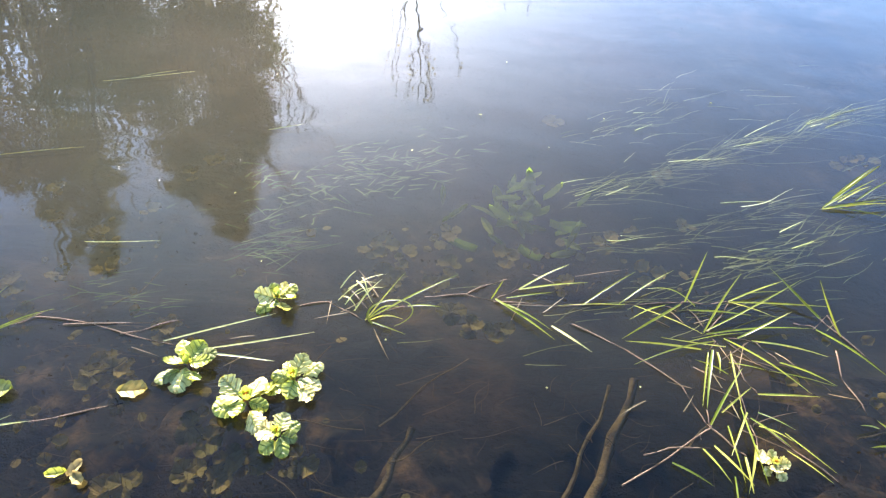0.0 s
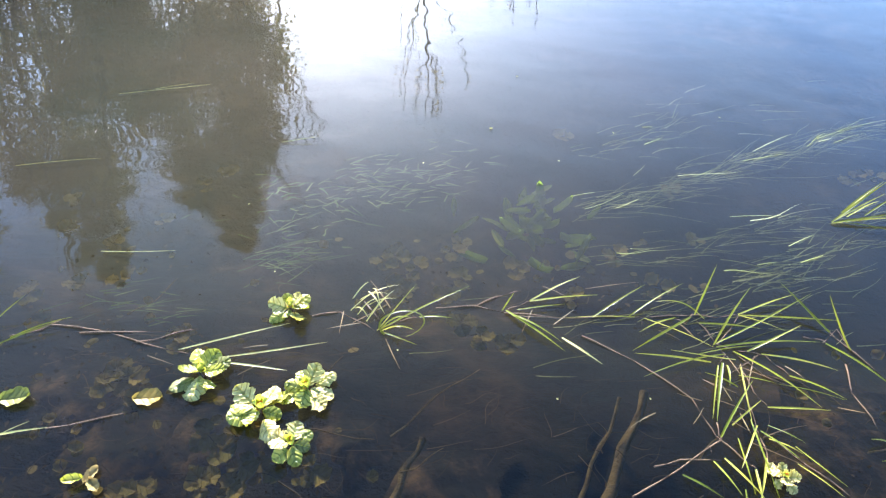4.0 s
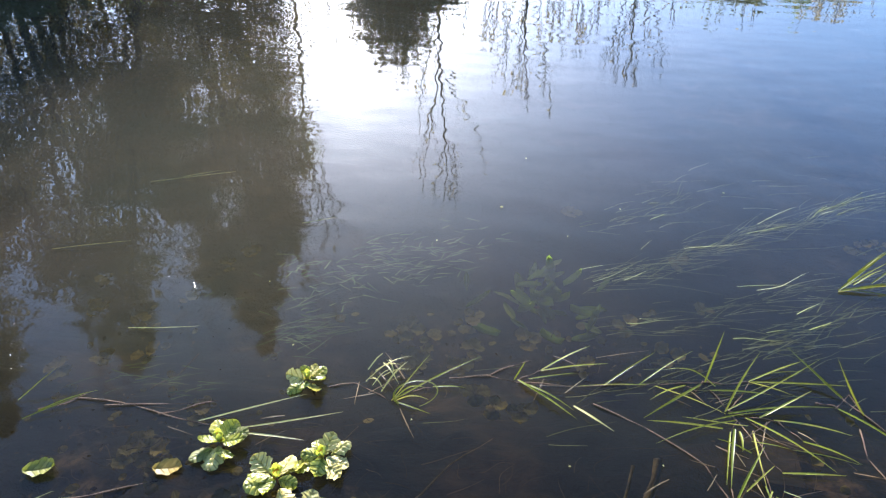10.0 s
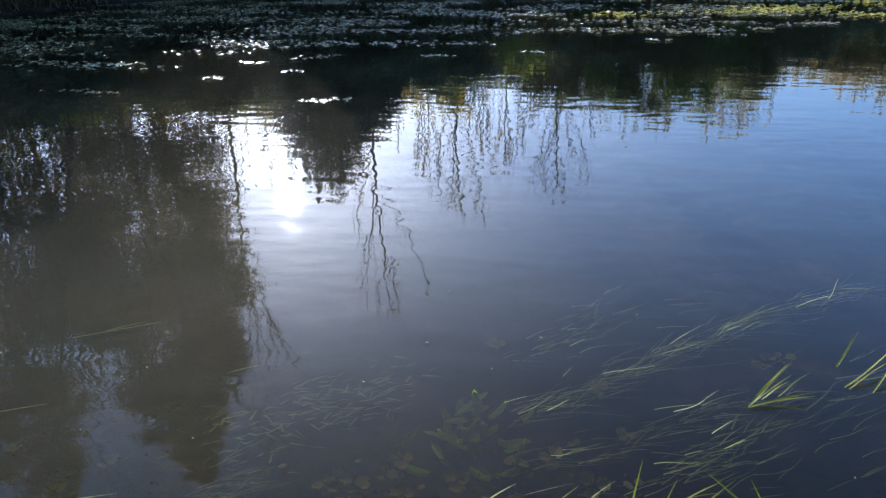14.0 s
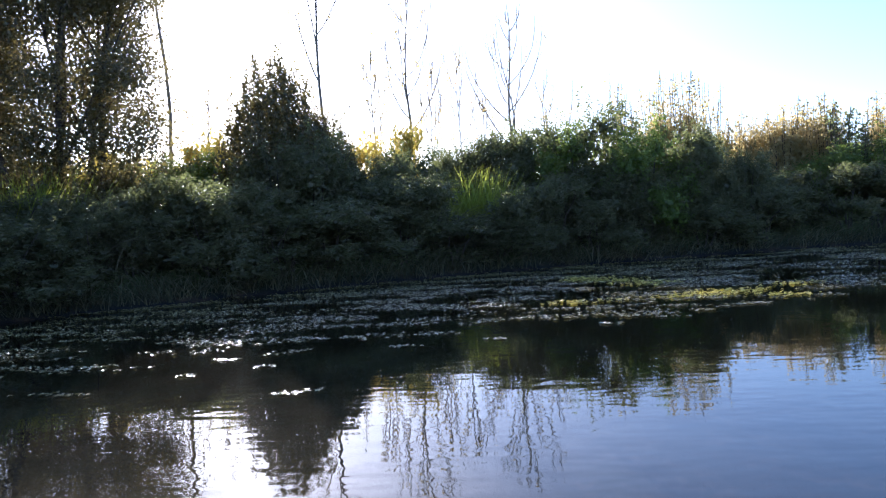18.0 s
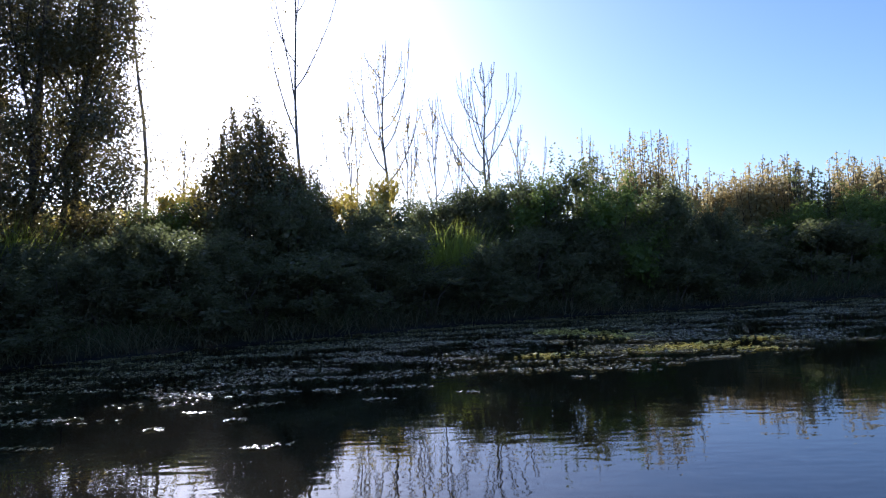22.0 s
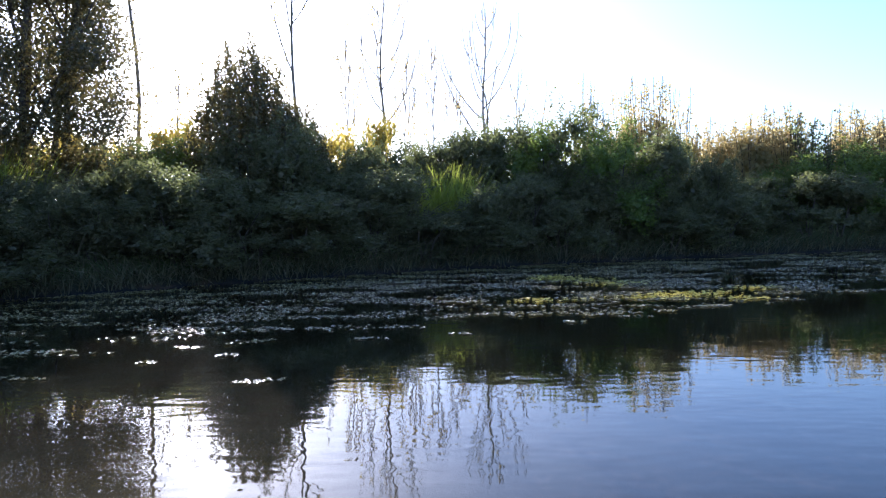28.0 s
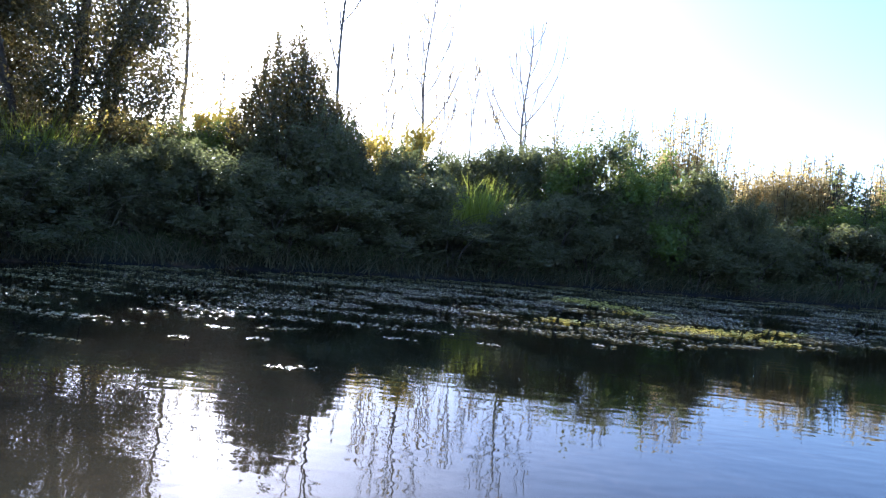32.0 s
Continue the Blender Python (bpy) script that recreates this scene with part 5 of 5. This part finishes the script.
BAND = [(0.10, 1.71), (0.30, 1.84), (0.44, 1.93), (0.64, 2.08), (0.84, 2.20), (1.02, 2.34), (1.25, 2.47), (1.6, 2.66)]


def weed_band(line, n, length, spread, label, width=0.003):
    """Long ribbons lying along a winding line just under the surface."""
    p = np.array(line)
    u = rng.uniform(0, len(p) - 1.001, n)
    k = u.astype(int)
    q = p[k] + (p[k + 1] - p[k]) * (u - k)[:, None] + rng.normal(scale=spread, size=(n, 2))
    d = p[k + 1] - p[k]
    h = np.arctan2(d[:, 1], d[:, 0]) + rng.normal(scale=0.19, size=n)
    roots = np.column_stack([q - p[0], -0.05 * rng.random(n) - 0.004])
    dirs = np.column_stack([np.cos(h), np.sin(h), rng.normal(scale=0.03, size=n)])
    v, f = ribbons(rng, roots, dirs, length, width, 0.25, 7)
    v = sway(v, n, 0.035)
    strips = v.reshape(n, -1, 3)
    strips[rng.random(n) < 0.07, :, 2] += 0.03
    v = strips.reshape(-1, 3)
    v[:, 2] = np.clip(v[:, 2] + 0.006, -0.06, 0.0015)
    ob = piece("ribbon_weed", fast_mesh("ribbon_weed", v, f), M_WEED)
    ob.matrix_basis = pose(p[0][0], p[0][1], 0)
    tagged(ob, label, "water weed", "ribbon weed beds", "stuff")


weed_band(BAND, 240, 0.22, 0.028, "long golden-pale ribbon weed trailing in a winding band", 0.0021)
weed_band([(0.13, 1.50), (0.41, 1.61), (0.53, 1.65), (0.70, 1.75), (0.84, 1.79), (1.1, 1.9)], 70, 0.15, 0.03, "pale ribbon weed trailing in a thin band", 0.0020)
weed_band([(0.55, 1.50), (0.75, 1.60), (0.95, 1.78)], 50, 0.15, 0.03, "pale ribbon weed beside the green tuft")
weed_band([(0.18, 2.05), (0.35, 2.2), (0.5, 2.4)], 36, 0.12, 0.05, "loose pale ribbon weed in deeper water")
weed("long pale ribbon weed trailing under the surface", 0.75, 1.70, 0.42, 0.10, 34, 0.13, 0.5, 0.05, 0.0016)
weed("thin ribbon weed around the grass tuft", 0.55, 1.45, 0.30, 0.10, 60, 0.13, 0.5, 0.06, 0.002)
weed("thin ribbon weed in deeper water", 0.62, 2.4, 0.30, 0.10, 24, 0.18, 0.5, 0.06)
weed("pale drowned weed patch", -0.55, 1.80, 0.20, 0.06, 170, 0.05, 0.5, 0.09, 0.0035, M_SUNK_WEED, 0.5)
weed("pale drowned weed patch", -0.80, 1.68, 0.08, 0.05, 30, 0.05, 0.5, 0.15, 0.006, M_SUNK_WEED, 0.6)
weed("small drowned weed sprig", -0.74, 1.33, 0.05, 0.05, 40, 0.10, 0.6, 0.05, 0.003, M_SUNK_WEED, 0.35)
weed("small drowned weed sprig", -1.05, 1.10, 0.10, 0.04, 26, 0.08, 0.5, 0.05, 0.003, M_SUNK_WEED, 0.35)
weed("thin ribbon weed among the rosettes", -0.55, 1.10, 0.35, 0.08, 22, 0.09, 0.3, 0.09, 0.0016, M_ALGAE)
weed("thin brown weed in the open shallows", -0.1, 1.0, 0.45, 0.14, 26, 0.14, 0.25, 0.12, 0.002, M_ALGAE)
weed("thin brown weed over the silt", -0.95, 0.85, 0.25, 0.12, 20, 0.12, 0.2, 0.1, 0.002, M_ALGAE)
weed("thin ribbon weed downstream of the tuft", 1.35, 1.9, 0.4, 0.12, 45, 0.2, 0.5, 0.06)

for x, y, sx, sy, n, h in [(-0.15, 0.85, 0.22, 0.12, 120, 0.9), (-0.95, 0.75, 0.22, 0.14, 150, 0.3), (0.75, 1.0, 0.2, 0.16, 110, 1.2), (-0.45, 0.95, 0.3, 0.16, 90, 0.4), (0.3, 0.85, 0.2, 0.1, 70, 1.2), (-0.8, 0.62, 0.2, 0.1, 80, 0.5)]:
    weed("brown thread-like algae over the silt", x, y, sx, sy, n // 2, 0.08, h, 0.09, 0.0022, M_ALGAE, 0.7)

# small drowned leaves and thin twigs lying over the silt
rnd = random.Random(91)
SPREADS = [(-1.0, 0.85, 0.22, 0.14, 26), (-0.75, 0.66, 0.20, 0.08, 18), (-0.45, 0.70, 0.12, 0.08, 10), (-0.3, 1.38, 0.16, 0.08, 10), (0.25, 1.52, 0.2, 0.08, 12), (0.9, 1.0, 0.14, 0.14, 14), (-1.05, 1.2, 0.2, 0.12, 12)]
for cx, cy, sx, sy, n in SPREADS:
    for k in range(n):
        l = rnd.uniform(0.016, 0.034)
        single_leaf("drowned_leaf", rnd.gauss(cx, sx), rnd.gauss(cy, sy), -rnd.uniform(0.03, 0.09), l, l * rnd.uniform(0.9, 1.5), rnd.uniform(-0.3, 0.5), rnd.uniform(0, 360), 2000 + k * 7 + int(cx * 100), M_SUNK, "small round brown leaf drowned over the silt", "leaf", "drowned leaves", rnd.uniform(-25, 25))
for k in range(16):
    x, y, a = rnd.uniform(-1.15, 0.95), rnd.uniform(0.58, 1.12), rnd.gauss(0.25, 0.6)
    l, z = rnd.uniform(0.10, 0.30), -rnd.uniform(0.05, 0.13)
    verts, faces = [], []
    tube(verts, faces, [(l * i / 6, 0.02 * l * math.sin(i * 1.3 + k), 0.01 * math.sin(i * 0.9 + k)) for i in range(7)], [0.0022 * (1.1 - 0.1 * i) for i in range(7)], 5)
    ob = piece("sunken_twig", fast_mesh("sunken_twig", [tuple(v) for v in verts], faces, True), M_WOOD)
    ob.matrix_basis = pose(x, y, z, 0, 0, math.degrees(a))
    tagged(ob, "thin brown twig drowned over the silt", "twig", "sunken twigs")

# sunken sticks
for k, (ax, ay, bx, by, r) in enumerate([(-0.27, 0.60, -0.20, 0.87, 0.011), (0.18, 0.62, 0.33, 1.11, 0.015), (0.13, 0.66, 0.27, 1.08, 0.006)]):
    verts, faces = [], []
    m = 9
    pts = [(0 + (bx - ax) * i / m + 0.006 * math.sin(i * 1.7 + k), (by - ay) * i / m, -0.14 + 0.05 * i / m + 0.004 * math.cos(i * 2.1)) for i in range(m + 1)]
    tube(verts, faces, pts, [r * (1.1 - 0.45 * i / m + 0.12 * math.sin(i * 2.3)) for i in range(m + 1)], 8)
    ob = piece("sunken_stick", fast_mesh("sunken_stick", [tuple(v) for v in verts], faces, True), M_WOOD)
    ob.matrix_basis = pose(ax, ay, 0)
    tagged(ob, "brown sunken stick coated with silt", "stick", "sunken sticks")

# silt mounds under the shallows
for k, (x, y, s) in enumerate([(-1.05, 0.80, 0.22), (-1.02, 0.60, 0.20), (-0.80, 0.88, 0.18), (-0.90, 0.52, 0.16), (-1.25, 0.95, 0.2), (0.85, 0.80, 0.2), (0.95, 0.95, 0.2), (0.92, 1.10, 0.24), (1.05, 1.36, 0.2), (-0.14, 0.86, 0.18), (-0.42, 0.95, 0.14), (0.75, 0.85, 0.16)]):
    rng2 = np.random.default_rng(900 + k)
    n = 26
    u = np.linspace(-1, 1, n)
    X, Y = np.meshgrid(u, u)
    R = np.hypot(X, Y)
    Z = np.array([[noise.noise((a * 2.2 + k * 5, b * 2.2, 1.5)) * 0.6 + noise.noise((a * 6 + k, b * 6, 4.0)) * 0.3 for a in u] for b in u])
    H = np.clip(1 - R ** 2, 0, 1) ** 1.5 * (0.7 + 0.5 * Z) * 0.07 - 0.045
    idx = (np.arange(n - 1)[:, None] * n + np.arange(n - 1)).ravel()
    ob = piece("silt_mound", fast_mesh("silt_mound", np.stack([X * s, Y * s, H], -1).reshape(-1, 3), np.stack([idx, idx + 1, idx + n + 1, idx + n], 1), True), M_SILT)
    ob.matrix_basis = pose(x, y, land(x, y) + 0.03)
    tagged(ob, "soft brown silt and algae mound under water", "silt", "silt mounds")

# seeds and tiny scraps afloat
for k, (x, y, s) in enumerate([(-0.21, 2.10, 0.011), (-0.40, 1.84, 0.006), (0.23, 2.16, 0.007), (0.05, 1.95, 0.005), (-0.88, 1.52, 0.006), (-0.30, 1.05, 0.005), (0.10, 0.98, 0.006), (-0.70, 1.25, 0.005), (0.32, 1.02, 0.005), (0.62, 2.35, 0.008), (-0.15, 2.5, 0.007), (1.1, 1.5, 0.006)]):
    single_leaf("floating_scrap", x, y, 0.003, s * 1.0, s * 0.7, 0.2, k * 57, 800 + k, M_BLADE_PALE, "tiny pale scrap of plant floating on the water", "plant scrap", "floating scraps")

# scraps of dead leaf strewn over the silt
rng = np.random.default_rng(71)
heaps = [(-1.05, 0.80, 0.16), (-0.95, 0.62, 0.14), (-0.72, 0.70, 0.12), (-0.55, 0.62, 0.10), (-1.2, 1.0, 0.12), (-0.9, 1.0, 0.12), (-0.35, 1.35, 0.10), (-0.2, 1.42, 0.12), (0.3, 1.5, 0.14), (0.95, 1.1, 0.16), (1.0, 0.95, 0.14), (-1.15, 1.4, 0.18)]
litter = np.concatenate([np.column_stack([rng.normal(a, s, int(420 * s)), rng.normal(b, s * 0.7, int(420 * s)), rng.uniform(-0.16, -0.03, int(420 * s))]) for a, b, s in heaps])
v, t = leaves(rng, litter, 0.014, 0.0, 0.7, 0.7)
v[:, 2] = np.minimum(v[:, 2], -0.006)
tagged(piece("leaf_litter", fast_mesh("leaf_litter", v, t), M_ALGAE), "scraps of brown dead leaf drowned over the silt", "leaf litter", kind="stuff")
